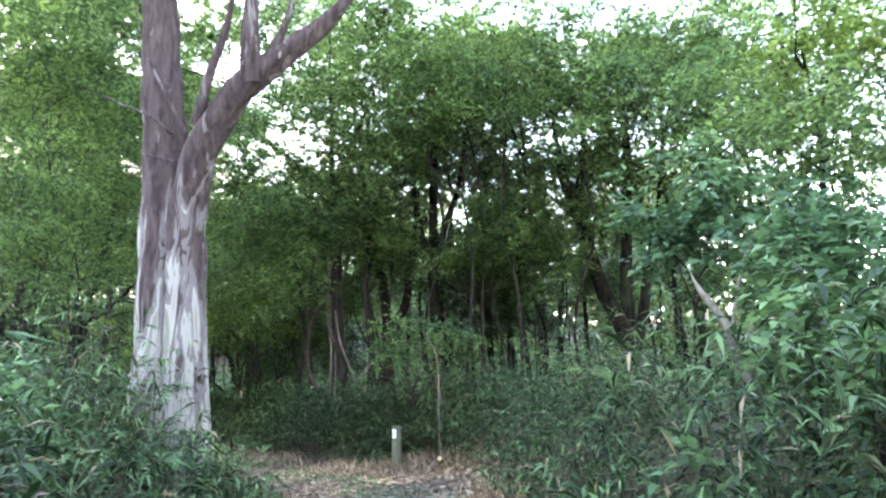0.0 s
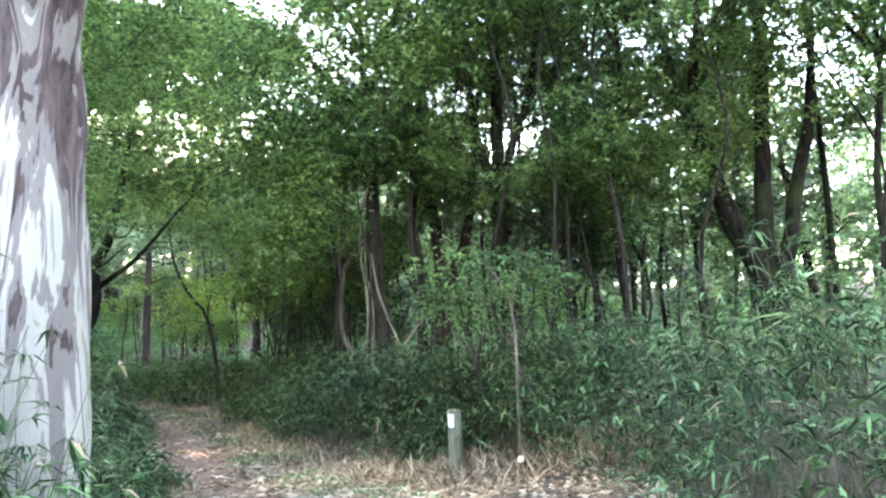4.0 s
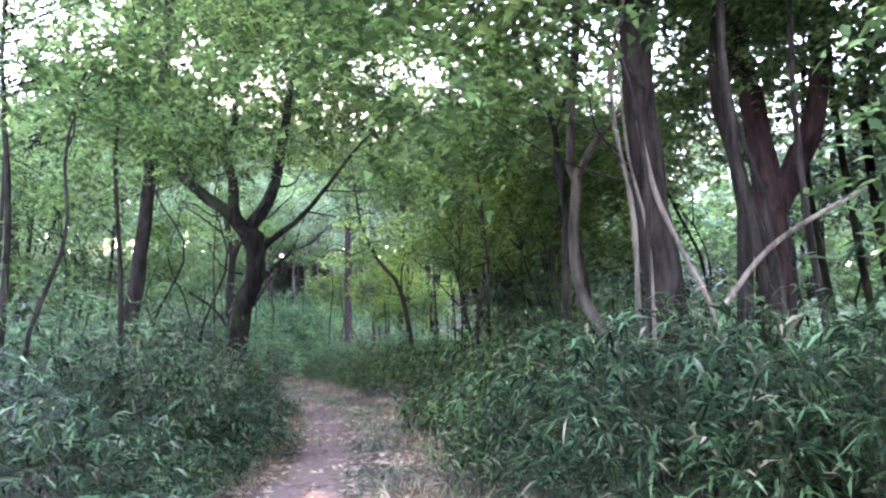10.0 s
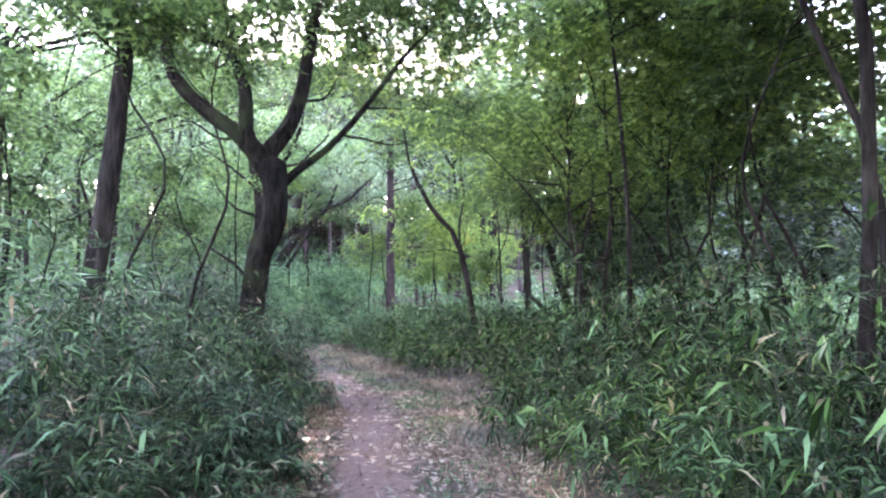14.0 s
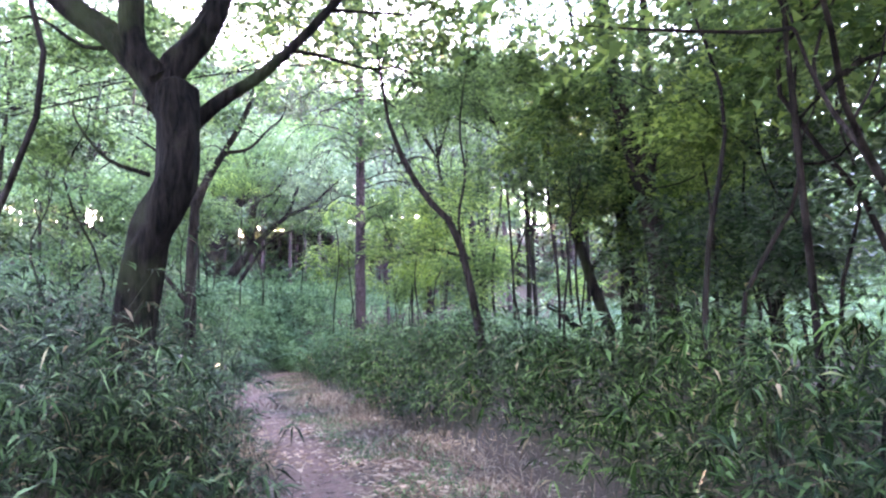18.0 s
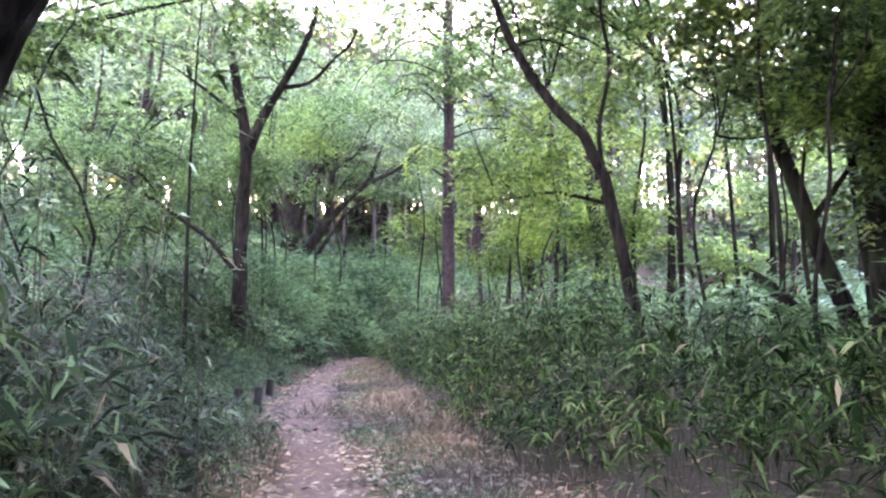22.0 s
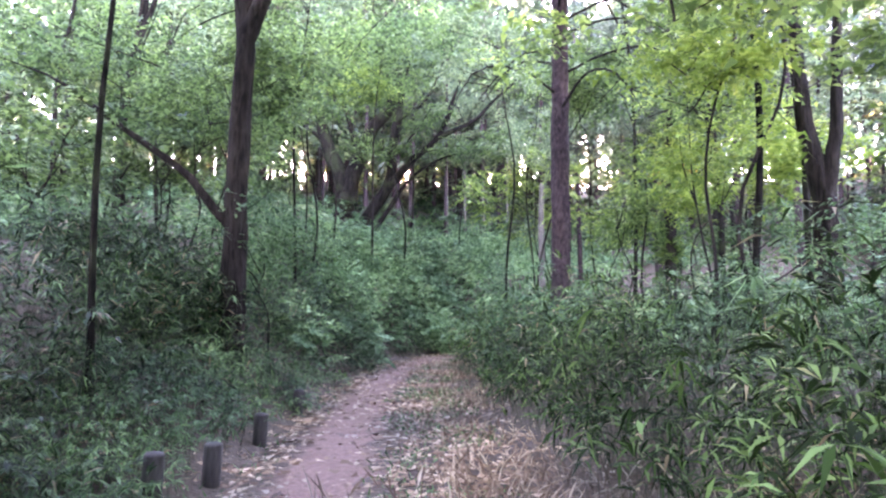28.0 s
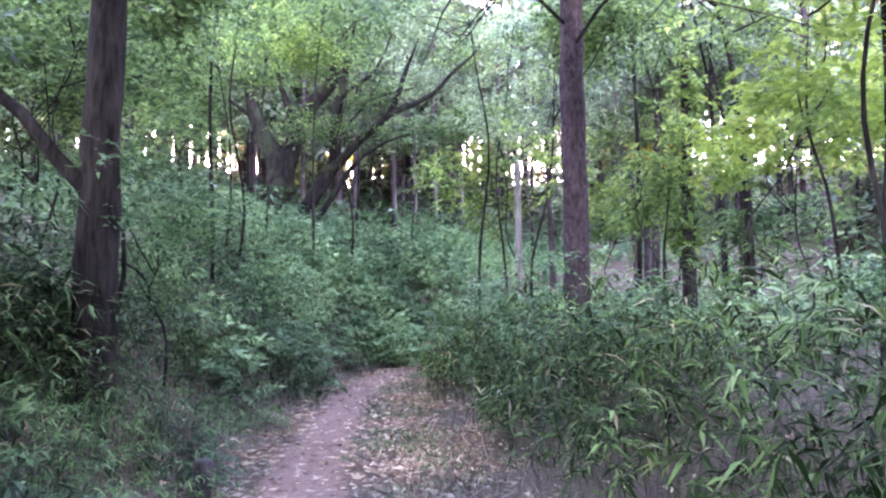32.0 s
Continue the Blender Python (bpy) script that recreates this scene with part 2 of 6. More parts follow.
def ground_z(x, y):
    x, y = np.atleast_1d(np.asarray(x, float)), np.atleast_1d(np.asarray(y, float))
    d, s = off_track(x, y)
    left, right = np.maximum(-d, 0), np.maximum(d, 0)
    north = smooth(20, 36, y)
    z = 0.55 * smooth(0.9, 4.5, left) + 0.45 * smooth(1.6, 5, right)
    z += north * (1.5 * smooth(1.6, 7.5, left) + 2.2 * smooth(7, 18, left)) + north * 0.5 * smooth(3, 10, right)
    z += 0.6 * smooth(32, 35, y) * smooth(0.75, 2.0, left)
    z += 1.6 * smooth(37, 46, y) * smooth(0.9, 3.4, left)
    z += 0.06 * waves(x, y, 1.1) * smooth(0.6, 2.5, np.abs(d)) + 0.012 * waves(x, y, 0.23)
    z -= 0.03 * (1 - smooth(0.15, 0.5, np.abs(d)))
    r = np.hypot(x + 12, y - 25)
    return z * smooth(160, 60, r) + 9 * smooth(36, 90, r)


# ---- mesh helpers ----


def as_tris(f):
    return f if f.shape[1] == 3 else np.vstack([f[:, [0, 1, 2]], f[:, [0, 2, 3]]])


def mesh_of(name, verts, faces, mats, idx=None, flat=False):
    me = bpy.data.meshes.new(name)
    verts, faces = np.asarray(verts, np.float32), np.asarray(faces, np.int32)
    k = faces.shape[1]
    me.vertices.add(len(verts))
    me.vertices.foreach_set("co", verts.ravel())
    me.loops.add(faces.size)
    me.loops.foreach_set("vertex_index", faces.ravel())
    me.polygons.add(len(faces))
    me.polygons.foreach_set("loop_start", np.arange(0, faces.size, k, dtype=np.int32))
    for m in mats if isinstance(mats, (list, tuple)) else [mats]:
        me.materials.append(m)
    if idx is not None:
        me.polygons.foreach_set("material_index", np.asarray(idx, np.int32))
    me.update(calc_edges=True)
    if not flat:
        me.polygons.foreach_set("use_smooth", np.ones(len(faces), bool))
    return me


def root(name, x, y, z, label, category, group="", kind=""):
    e = new(name)
    e.location = (x, y, z)
    e.empty_display_size = 0.2
    return tagged(e, label, category, group, kind)


def part(name, data, mat, parent, label=""):
    """One mesh (a bmesh, or mesh data) under a thing or a part."""
    if isinstance(data, bmesh.types.BMesh):
        me = bpy.data.meshes.new(name)
        data.to_mesh(me)
        data.free()
        me.materials.append(mat)
        data = me
    ob = new(name, data)
    ob.parent = parent
    return tagged(ob, label)


def tube(pts, r0, r1, sides=10, rings=None, rough=0.06, rng=None, flare=0.0, power=1.0):
    """A tapered, slightly knobbly limb through pts."""
    pts = np.asarray(pts, float)
    length = np.linalg.norm(np.diff(pts, axis=0), axis=1).sum()
    rings = rings or int(np.clip(length / max(0.12, r0 * 0.9), 6, 40 if r0 > 0.1 else 14))
    c = spline(pts, rings)
    t = np.gradient(c, axis=0)
    t /= np.linalg.norm(t, axis=1)[:, None] + 1e-9
    ref = np.array([1.0, 0, 0]) if abs(t[0, 2]) > 0.7 else np.array([0, 0, 1.0])
    u = np.empty_like(t)
    for i in range(rings):
        ref = ref - t[i] * (ref @ t[i])
        ref /= np.linalg.norm(ref) + 1e-9
        u[i] = ref
    w = np.cross(t, u)
    f = np.linspace(0, 1, rings)
    r = r0 + (r1 - r0) * f**power
    r = r * (1 + flare * np.exp(-f * length / 0.35)) * (1 - (0.8 if r1 < 0.5 * r0 else 0.0) * smooth(0.72, 1.0, f))
    a = np.linspace(0, 2 * np.pi, sides, endpoint=False)
    rng = rng or np.random.default_rng(1)
    ph = rng.uniform(0, 6.28, 6)
    lump = (np.sin(2 * a[None] + ph[0] + 3 * f[:, None]) + np.sin(3 * a[None] + ph[1] - 5 * f[:, None] * length)
            + 0.7 * np.sin(5 * a[None] + ph[2] + 2.3 * length * f[:, None]) + rng.normal(0, 0.35, (rings, sides)))
    rr = r[:, None] * (1 + rough * lump)
    v = c[:, None] + rr[..., None] * (np.cos(a)[None, :, None] * u[:, None] + np.sin(a)[None, :, None] * w[:, None])
    v = np.vstack([v.reshape(-1, 3), c[-1:] + t[-1:] * r1])
    i, j = np.meshgrid(np.arange(rings - 1), np.arange(sides), indexing="ij")
    q = np.stack([i * sides + j, i * sides + (j + 1) % sides, (i + 1) * sides + (j + 1) % sides, (i + 1) * sides + j], -1).reshape(-1, 4)
    top = (rings - 1) * sides
    j = np.arange(sides)
    cap = np.stack([top + j, top + (j + 1) % sides, np.full(sides, len(v) - 1), np.full(sides, len(v) - 1)], 1)
    return v, q, cap


def tube_mesh(name, pts, r0, r1, mat, origin, **kw):
    v, q, cap = tube(np.asarray(pts, float) - np.asarray(origin), r0, r1, **kw)
    me = bpy.data.meshes.new(name)
    me.from_pydata(v.tolist(), [], q.tolist() + cap[:, :3].tolist())
    me.materials.append(mat)
    me.polygons.foreach_set("use_smooth", np.ones(len(me.polygons), bool))
    return me


def unit(v):
    return v / (np.linalg.norm(v, axis=-1, keepdims=True) + 1e-9)


def leaves_at(base, way, up, length, width, fold=0.12, droop=0.0, simple=False):
    """Lozenge leaves, each two triangles folded along the midrib; far ones are single pointed triangles."""
    way = unit(way)
    side = unit(np.cross(way, up))
    nrm = np.cross(side, way)
    L, W = length[:, None], width[:, None]
    if simple:
        a = base + 0.12 * L * way + side * W * 0.55
        c = base + 0.3 * L * way - side * W * 0.55
        v = np.stack([a, base + L * way - np.array([0, 0, 1.0]) * droop * L, c], 1).reshape(-1, 3)
        return v, np.arange(len(base) * 3).reshape(-1, 3)
    mid = base + 0.42 * L * way
    tip = base + L * way - np.array([0, 0, 1.0]) * droop * L
    a = mid + side * W * 0.5 + nrm * W * fold
    b = mid - side * W * 0.5 + nrm * W * fold
    v = np.stack([base, a, tip, b], 1).reshape(-1, 3)
    f = np.arange(len(base) * 4).reshape(-1, 4)
    return v, f


def sprays(rng, centre, radii, n, leaf=0.1, per=9, reach=0.35, layers=0.5, shell=0.6, tilt=0.3, slim=0.55, droop=0.12, simple=True):
    """Leaf sprays in a cloud round centre: flat twigs of leaves, held in loose layers."""
    p = unit(rng.normal(size=(n, 3)))
    rad = rng.uniform(0, 1, n) ** (1 / 3)
    rad = rad * (1 - shell) + shell * (0.72 + 0.28 * rng.uniform(0, 1, n))
    rad *= 1 + 0.3 * np.sin(3 * p[:, 0] + 5 * p[:, 1] + centre[0]) * np.cos(4 * p[:, 2] + 2 * p[:, 0] + centre[1])
    pos = p * rad[:, None] * np.asarray(radii)
    m = max(4, n // 13)
    if n > 24:
        # gathered on side twigs, with gaps between
        pos = pos[rng.integers(0, m, n)] + rng.normal(0, 1, (n, 3)) * np.asarray(radii) * np.array([0.2, 0.2, 0.16])
    if layers:
        z = pos[:, 2] / layers
        wob = 0.8 * np.sin(pos[:, 0] * 1.3 + centre[1]) + 0.8 * np.cos(pos[:, 1] * 1.1 + centre[0])
        pos[:, 2] = (np.round(z + wob) - wob) * layers + rng.normal(0, layers * 0.16, n)
    out = unit(p * np.array([1, 1, 0.25]) + rng.normal(0, 0.55, (n, 3)) * np.array([1, 1, 0.45]))
    out[:, 2] -= droop
    out = unit(out)
    up = unit(np.array([0, 0, 1.0]) + rng.normal(0, tilt, (n, 3)))
    k = np.arange(per)
    along = (k // 2 + 0.5) / (per / 2)
    sgn = np.where(k % 2, 1.0, -1.0)
    size = reach * rng.uniform(0.6, 1.3, n)
    side = unit(np.cross(out, up))
    base = pos[:, None] + out[:, None] * (along[None, :, None] * size[:, None, None])
    base = base - np.array([0, 0, 1.0]) * (0.25 * along[None, :, None] ** 2 * size[:, None, None])
    way = out[:, None] * 0.75 + side[:, None] * sgn[None, :, None] * 0.8 + rng.normal(0, 0.25, (n, per, 3))
    ups = up[:, None] + rng.normal(0, 0.28, (n, per, 3))
    L = leaf * rng.uniform(0.65, 1.3, n * per)
    v, f = leaves_at((base.reshape(-1, 3) + np.asarray(centre)), way.reshape(-1, 3), ups.reshape(-1, 3), L, L * slim, droop=0.15, simple=simple)
    return v, f


def gather(chunks):
    vs, fs, o = [], [], 0
    for v, f in chunks:
        vs.append(v)
        fs.append(f + o)
        o += len(v)
    return np.vstack(vs), np.vstack(fs)


def twigs_to(rng, start, goals, r=0.02):
    """Thin branches from points of the limbs to the leaf clouds."""
    out = []
    for g in goals:
        g = np.asarray(g, float)
        s = start[np.argmin(np.linalg.norm(start - g + np.array([0, 0, 0.8]), axis=1))]
        span = np.linalg.norm(g - s)
        m = (s + g) / 2 + rng.normal(0, 0.08 * span, 3) + np.array([0, 0, 0.06 * span])
        v, q, cap = tube([s, s * 0.7 + m * 0.3 + rng.normal(0, 0.03 * span, 3), m, g], r * (0.6 + 0.22 * span), 0.006, sides=5, rings=7, rng=rng)
        out.append((v, np.vstack([q, cap])))
    return out


def tree(name, seed, stems, clouds, bark, label, leafmat=None, category="tree", group="", leaf=0.1, per=9, reach=0.35, dense=1.0,
         layers=0.5, shell=0.6, twigs=3, slim=0.55, droop=0.12, sink=0.3, flare=0.35, simple=True, limb_bark=None):
    """stems: (points, radius at foot, radius at end); the first is the trunk, which is carried down to the ground.
    clouds: (centre, radii, number of sprays)."""
    rng = np.random.default_rng(seed)
    p0 = np.array(stems[0][0][0], float)
    gz = float(ground_z(p0[0], p0[1])[0])
    base = np.array([p0[0], p0[1], gz])
    if p0[2] > gz + 0.3:
        d = np.array(stems[0][0][0], float) - np.array(stems[0][0][1], float)
        k = min((p0[2] - gz) / max(0.3, -d[2]), 2.0)
        foot = p0 + d * k * 0.2
        foot[2] = gz - sink
        base = np.array([foot[0], foot[1], float(ground_z(foot[0], foot[1])[0])])
        first = [tuple(foot)] + list(stems[0][0])
    else:
        first = [(p0[0], p0[1], gz - sink)] + list(stems[0][0])[1:]
    e = root(name, *base, label, category, group)
    nodes = []
    for i, (pts, r0, r1) in enumerate([(first, *stems[0][1:])] + list(stems[1:])):
        big = r0 > 0.12
        me = tube_mesh("trunk" if i == 0 else "limb", pts, r0, r1, (limb_bark or bark) if i else bark, base, sides=22 if big else 8, rng=rng, flare=flare if i == 0 else 0.25, rough=0.065 if big else 0.05)
        part("trunk" if i == 0 else "limb", me, bark, e)
        c = spline(pts, 12)
        nodes.append(c[5:] if i == 0 else c[2:])
    nodes = np.vstack(nodes)
    if clouds:
        chunks, tw = [], []
        for c, rad, n in clouds:
            chunks.append(sprays(rng, np.asarray(c, float) - base, rad, max(8, int(n * dense)), leaf, per, reach, layers, shell, slim=slim, droop=droop, simple=simple))
            goals = np.asarray(c) + rng.normal(0, 0.45, (twigs, 3)) * np.asarray(rad)
            tw += twigs_to(rng, nodes, goals, 0.016)
        v, f = gather(chunks)
        part("crown", mesh_of("crown", v, f, leafmat or M_MAPLE, flat=True), None, e)
        if tw:
            for v, f in tw:
                part("branch", mesh_of("branch", v - base, f, bark), None, e)
    return e


GLADES = [(-30.0, 51.0, 7.0), (-31.5, 48.0, 4.6), (-8.5, 43.5, 7.0), (-17.5, 46.5, 5.5)]


def in_glade(x, y, k=1.0):
    return any(math.hypot(x - a, y - b) < r * k for a, b, r in GLADES)


# ---- ground ----
def ground():
    xs = np.concatenate([np.linspace(-900, -80, 10)[:-1], np.linspace(-80, -42, 20)[:-1], np.arange(-42, 12, 0.4), np.linspace(12, 60, 24), np.linspace(100, 900, 9)])
    ys = np.concatenate([np.linspace(-900, -60, 10)[:-1], np.linspace(-60, -4, 28)[:-1], np.arange(-4, 56, 0.4), np.linspace(56, 120, 30), np.linspace(200, 900, 9)])
    X, Y = np.meshgrid(xs, ys)
    z = ground_z(X.ravel(), Y.ravel())
    v = np.stack([X.ravel(), Y.ravel(), z], 1)
    nx, ny = len(xs), len(ys)
    i, j = np.meshgrid(np.arange(ny - 1), np.arange(nx - 1), indexing="ij")
    f = np.stack([i * nx + j, i * nx + j + 1, (i + 1) * nx + j + 1, (i + 1) * nx + j], -1).reshape(-1, 4)
    m, t, p = nodes_of("forest_floor")
    co = t.nodes.new("ShaderNodeTexCoord")
    tr = t.nodes.new("ShaderNodeAttribute")
    tr.attribute_name = "trodden"
    n = node(t, "TexNoise", Scale=3.0, Detail=6.0, Roughness=0.65)
    fine = node(t, "TexNoise", Scale=22.0, Detail=6.0, Roughness=0.75)
    for k in (n, fine):
        t.links.new(co.outputs["Object"], k.inputs["Vector"])
    add = t.nodes.new("ShaderNodeMath")
    add.operation = "MULTIPLY_ADD"
    t.links.new(n.outputs["Fac"], add.inputs[0])
    add.inputs[1].default_value = 0.9
    t.links.new(tr.outputs["Fac"], add.inputs[2])
    soil = ramp(t, fine.outputs["Fac"], [(0.3, (0.135, 0.07, 0.055)), (0.7, (0.32, 0.19, 0.152))])
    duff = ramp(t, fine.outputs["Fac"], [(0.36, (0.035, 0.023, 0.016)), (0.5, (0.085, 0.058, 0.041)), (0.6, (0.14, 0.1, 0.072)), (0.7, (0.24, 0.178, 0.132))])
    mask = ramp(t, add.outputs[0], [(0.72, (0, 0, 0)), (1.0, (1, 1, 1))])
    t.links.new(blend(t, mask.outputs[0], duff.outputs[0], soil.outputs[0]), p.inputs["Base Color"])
    p.inputs["Roughness"].default_value = 0.95
    b = node(t, "Bump", Strength=0.7, Distance=0.03)
    t.links.new(fine.outputs["Fac"], b.inputs["Height"])
    t.links.new(b.outputs[0], p.inputs["Normal"])
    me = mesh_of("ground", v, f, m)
    d, s = off_track(v[:, 0], v[:, 1])
    a = me.attributes.new("trodden", "FLOAT", "POINT")
    a.data.foreach_set("value", (1 - smooth(0.15, 0.56 + 0.3 * smooth(24, 19, v[:, 1]), np.abs(d))).astype(np.float32))
    tagged(new("ground", me), "brown trodden earth path through pale leaf litter under trees", "ground", kind="structure")


ground()


# ---- bamboo grass along the path ----
def edge_left(s):
    return 0.8 + 0.2 * np.sin(s * 1.3) + 0.12 * np.sin(s * 3.1 + 1) + 0.3 * smooth(27, 29, s) + 0.75 * smooth(31, 34, s) * smooth(41, 38, s)


def edge_right(s):
    return 1.5 + 0.22 * np.sin(s * 1.1 + 2) + 0.15 * np.sin(s * 2.7) - 0.45 * smooth(13, 9, s) + 1.35 * smooth(12.5, 14.2, s) * smooth(17.4, 16.2, s) + 0.4 * smooth(16.8, 18, s) * smooth(21, 19.5, s) + 0.5 * smooth(24, 27, s) * smooth(43, 39, s)


def thicket(name, seed, n, x0, x1, y0, y1, near, far, side, label, leaves=22, size=0.17, tall=1.45, simple=False, low=None, local=False, mat=None):
    rng = np.random.default_rng(seed)
    x, y = rng.uniform(x0, x1, n * 6), rng.uniform(y0, y1, n * 6)
    d, s = off_track(x, y)
    e = np.where(d < 0, edge_left(s), edge_right(s))
    a = np.abs(d) - e
    keep = (np.abs(d) > (1.75 if side > 0 else 0.95)) & (np.sign(d) == side) if local else (a > near) & (a < far) & ((d < 0) if side < 0 else (d > 0))
    x, y, a = x[keep][:n], y[keep][:n], a[keep][:n]
    n = len(x)
    z = ground_z(x, y)
    clump = 0.5 + 0.5 * waves(x + 7, y, 0.8)
    if low is None:
        low = 0.75 if side > 0 else 0.4 + 0.6 * smooth(34.5, 36.5, y)
    h = (low + (tall - low) * smooth(-0.2, 0.9 if side > 0 else 1.9 - 0.8 * smooth(26, 31, y), a)) * (0.6 + 0.5 * clump) * rng.uniform(0.72, 1.12, n)
    lean = rng.normal(0, 0.27, (n, 2)) * h[:, None]
    # leaves stand in fans of six round the upper nodes
    m = max(1, leaves // 6)
    k = 6 * m
    u = np.repeat(1 - rng.uniform(0, 1, (n, m)) ** 1.4 * 0.6, 6, axis=1)
    base = np.stack([x[:, None] + lean[:, :1] * u**2, y[:, None] + lean[:, 1:] * u**2, z[:, None] + h[:, None] * u], -1)
    to = np.repeat(rng.uniform(0, 2 * np.pi, (n, m)), 6, axis=1)
    out = np.repeat(rng.uniform(0.03, 0.24, (n, m)), 6, axis=1)
    base[..., 0] += np.cos(to) * out
    base[..., 1] += np.sin(to) * out
    az = to + np.tile(np.linspace(-1.25, 1.25, 6), m)[None] + rng.normal(0, 0.22, (n, k))
    el = np.repeat(rng.normal(0.12, 0.4, (n, m)), 6, axis=1) + rng.normal(0, 0.22, (n, k))
    way = np.stack([np.cos(az) * np.cos(el), np.sin(az) * np.cos(el), np.sin(el)], -1).reshape(-1, 3)
    up = np.array([0, 0, 1.0]) + rng.normal(0, 0.3, (n * k, 3))
    L = size * rng.uniform(0.6, 1.3, n * k)
    v, f = leaves_at(base.reshape(-1, 3), way, up, L, L * rng.uniform(0.1, 0.155, n * k), fold=0.2, droop=0.26, simple=simple)
    if simple:
        return tagged(new(name, mesh_of(name, v, f, mat or M_SASA, flat=True)), label, "bamboo grass", kind="stuff")
    # bare culms, three-sided
    foot = np.stack([x, y, z - 0.05], 1)
    head = np.stack([x + lean[:, 0], y + lean[:, 1], z + h], 1)
    ang = np.array([0, 2.09, 4.19])
    ring = np.stack([np.cos(ang), np.sin(ang), ang * 0], 1) * 0.0045
    cv = np.concatenate([foot[:, None] + ring, head[:, None] + ring * 0.4], 1).reshape(-1, 3)
    o = np.arange(n)[:, None] * 6 + len(v)
    cf = np.concatenate([np.stack([o + i, o + (i + 1) % 3, o + 3 + (i + 1) % 3, o + 3 + i], -1) for i in range(3)], 1).reshape(-1, 4)
    me = mesh_of(name, np.vstack([v, cv]), np.vstack([f, cf]), [mat or M_SASA, M_CULM], np.r_[np.zeros(len(f)), np.ones(len(cf))], flat=True)
    return tagged(new(name, me), label, "bamboo grass", kind="stuff")


SASA = "dense green bamboo grass beside the earth path"
thicket("bamboo_grass", 11, 2700, -14, 3, 2, 25, 0, 2.4, -1, SASA, 30, 0.158, 1.8)
thicket("bamboo_grass", 12, 3300, -36, -5, 20, 52, 0, 2.4, -1, SASA, 30, 0.185, 1.45)
thicket("bamboo_grass", 13, 2700, -8, 9, 2, 27, 0, 2.3, 1, SASA, 30, 0.15, 1.7)
# Right-hand hedge takes the copy tinted for warm light.
thicket("bamboo_grass", 14, 3500, -30, -2, 22, 52, 0, 2.3, 1, "dense bamboo grass beside the earth path, coloured as in warm light", 36, 0.18, 1.6, mat=M_SASA_WARM)
thicket("bamboo_grass", 17, 600, -4.0, 0.9, 18.9, 22.0, 0, 0, 1, "bamboo grass crowding round the foot of vine-bound trees", 36, 0.16, 1.45, low=1.2, local=True)
thicket("bamboo_grass", 18, 110, -1.9, 0.7, 18.15, 18.8, 0, 0, 1, "low bamboo grass behind a marker post", 30, 0.17, 0.9, low=0.7, local=True)
thicket("bamboo_grass", 19, 420, -24.6, -20.6, 34.2, 37.6, 0.45, 2.2, -1, "bamboo grass on the bank below a forked tree", 30, 0.18, 1.3, low=0.9)
thicket("bamboo_grass", 20, 650, -24, -14, 28, 40, -0.7, 0.75, -1, "low bamboo grass and herbs along the path's edge", 20, 0.13, 0.85, low=0.5)
thicket("bamboo_grass", 22, 1000, -34, -21, 38, 48.6, -0.4, 0.9, -1, "low bamboo grass and herbs along the path's edge", 18, 0.14, 0.8, low=0.45)
thicket("bamboo_grass", 30, 1100, -25, -18, 32.6, 39.5, -0.85, 0.9, -1, "low bamboo grass and herbs along the path's edge", 16, 0.12, 0.6, low=0.3, mat=M_BROAD)
thicket("bamboo_grass", 31, 260, -23.0, -20.1, 33.2, 36.0, 0, 0, -1, "low grass and herbs on the verge of the path", 14, 0.12, 0.5, low=0.32, local=True, mat=M_BROAD)
thicket("bamboo_grass", 32, 300, -21.2, -17.6, 31.4, 34.2, 0, 0, -1, "low grass and herbs on the verge of the path", 14, 0.12, 0.5, low=0.3, local=True, mat=M_BROAD)
# Leaf colour lightened here in place of light in a dark gap.
thicket("bamboo_grass", 33, 800, -36, -27, 42.5, 48.6, -0.1, 3.2, -1, "bamboo grass coloured lighter where the path bends", 18, 0.24, 1.3, True, low=0.6, mat=M_FERN_LIT)
thicket("bamboo_grass", 37, 420, -15.5, -12.0, 25.1, 28.9, 0.1, 2.4, -1, "tall bamboo grass crowding round the foot of a spreading tree", 30, 0.165, 1.75, low=1.25)
FARSASA = "bamboo grass filling the floor of the wood"
# Far floor in lighter leaf colours, with open light and haze put into them.
thicket("bamboo_grass", 15, 3900, -45, 2, 4, 60, 2.1, 14, -1, FARSASA, 12, 0.34, 1.7, True, mat=M_BROAD)
thicket("bamboo_grass", 16, 3900, -26, 16, 4, 64, 2.0, 16, 1, FARSASA, 12, 0.34, 1.5, True, mat=M_FERN_LIT)


def meadow(seed, n, x0, x1, y0, y1):
    rng = np.random.default_rng(seed)
    x, y = rng.uniform(x0, x1, n), rng.uniform(y0, y1, n)
    b0 = np.stack([x, y, ground_z(x, y)], 1)
    w = rng.normal(0, 0.45, (n, 3))
    w[:, 2] = rng.uniform(0.5, 1, n)
    L = rng.uniform(0.3, 0.9, n)
    v, f = leaves_at(b0, w, rng.normal(0, 1, (n, 3)), L, L * 0.16, droop=0.3, simple=True)
    # Grass in the lightened leaf colour, which holds the clearing's daylight.
    tagged(new("tall_grass", mesh_of("tall_grass", v, f, M_FERN_LIT, flat=True)), "bright green tall grass in a clearing", "grass", kind="stuff")


meadow(26, 11000, -42, -30, 48, 62)
meadow(34, 9000, -15, -2, 37, 50)
meadow(25, 5000, -84.3, -80.7, 108.9, 113.1)


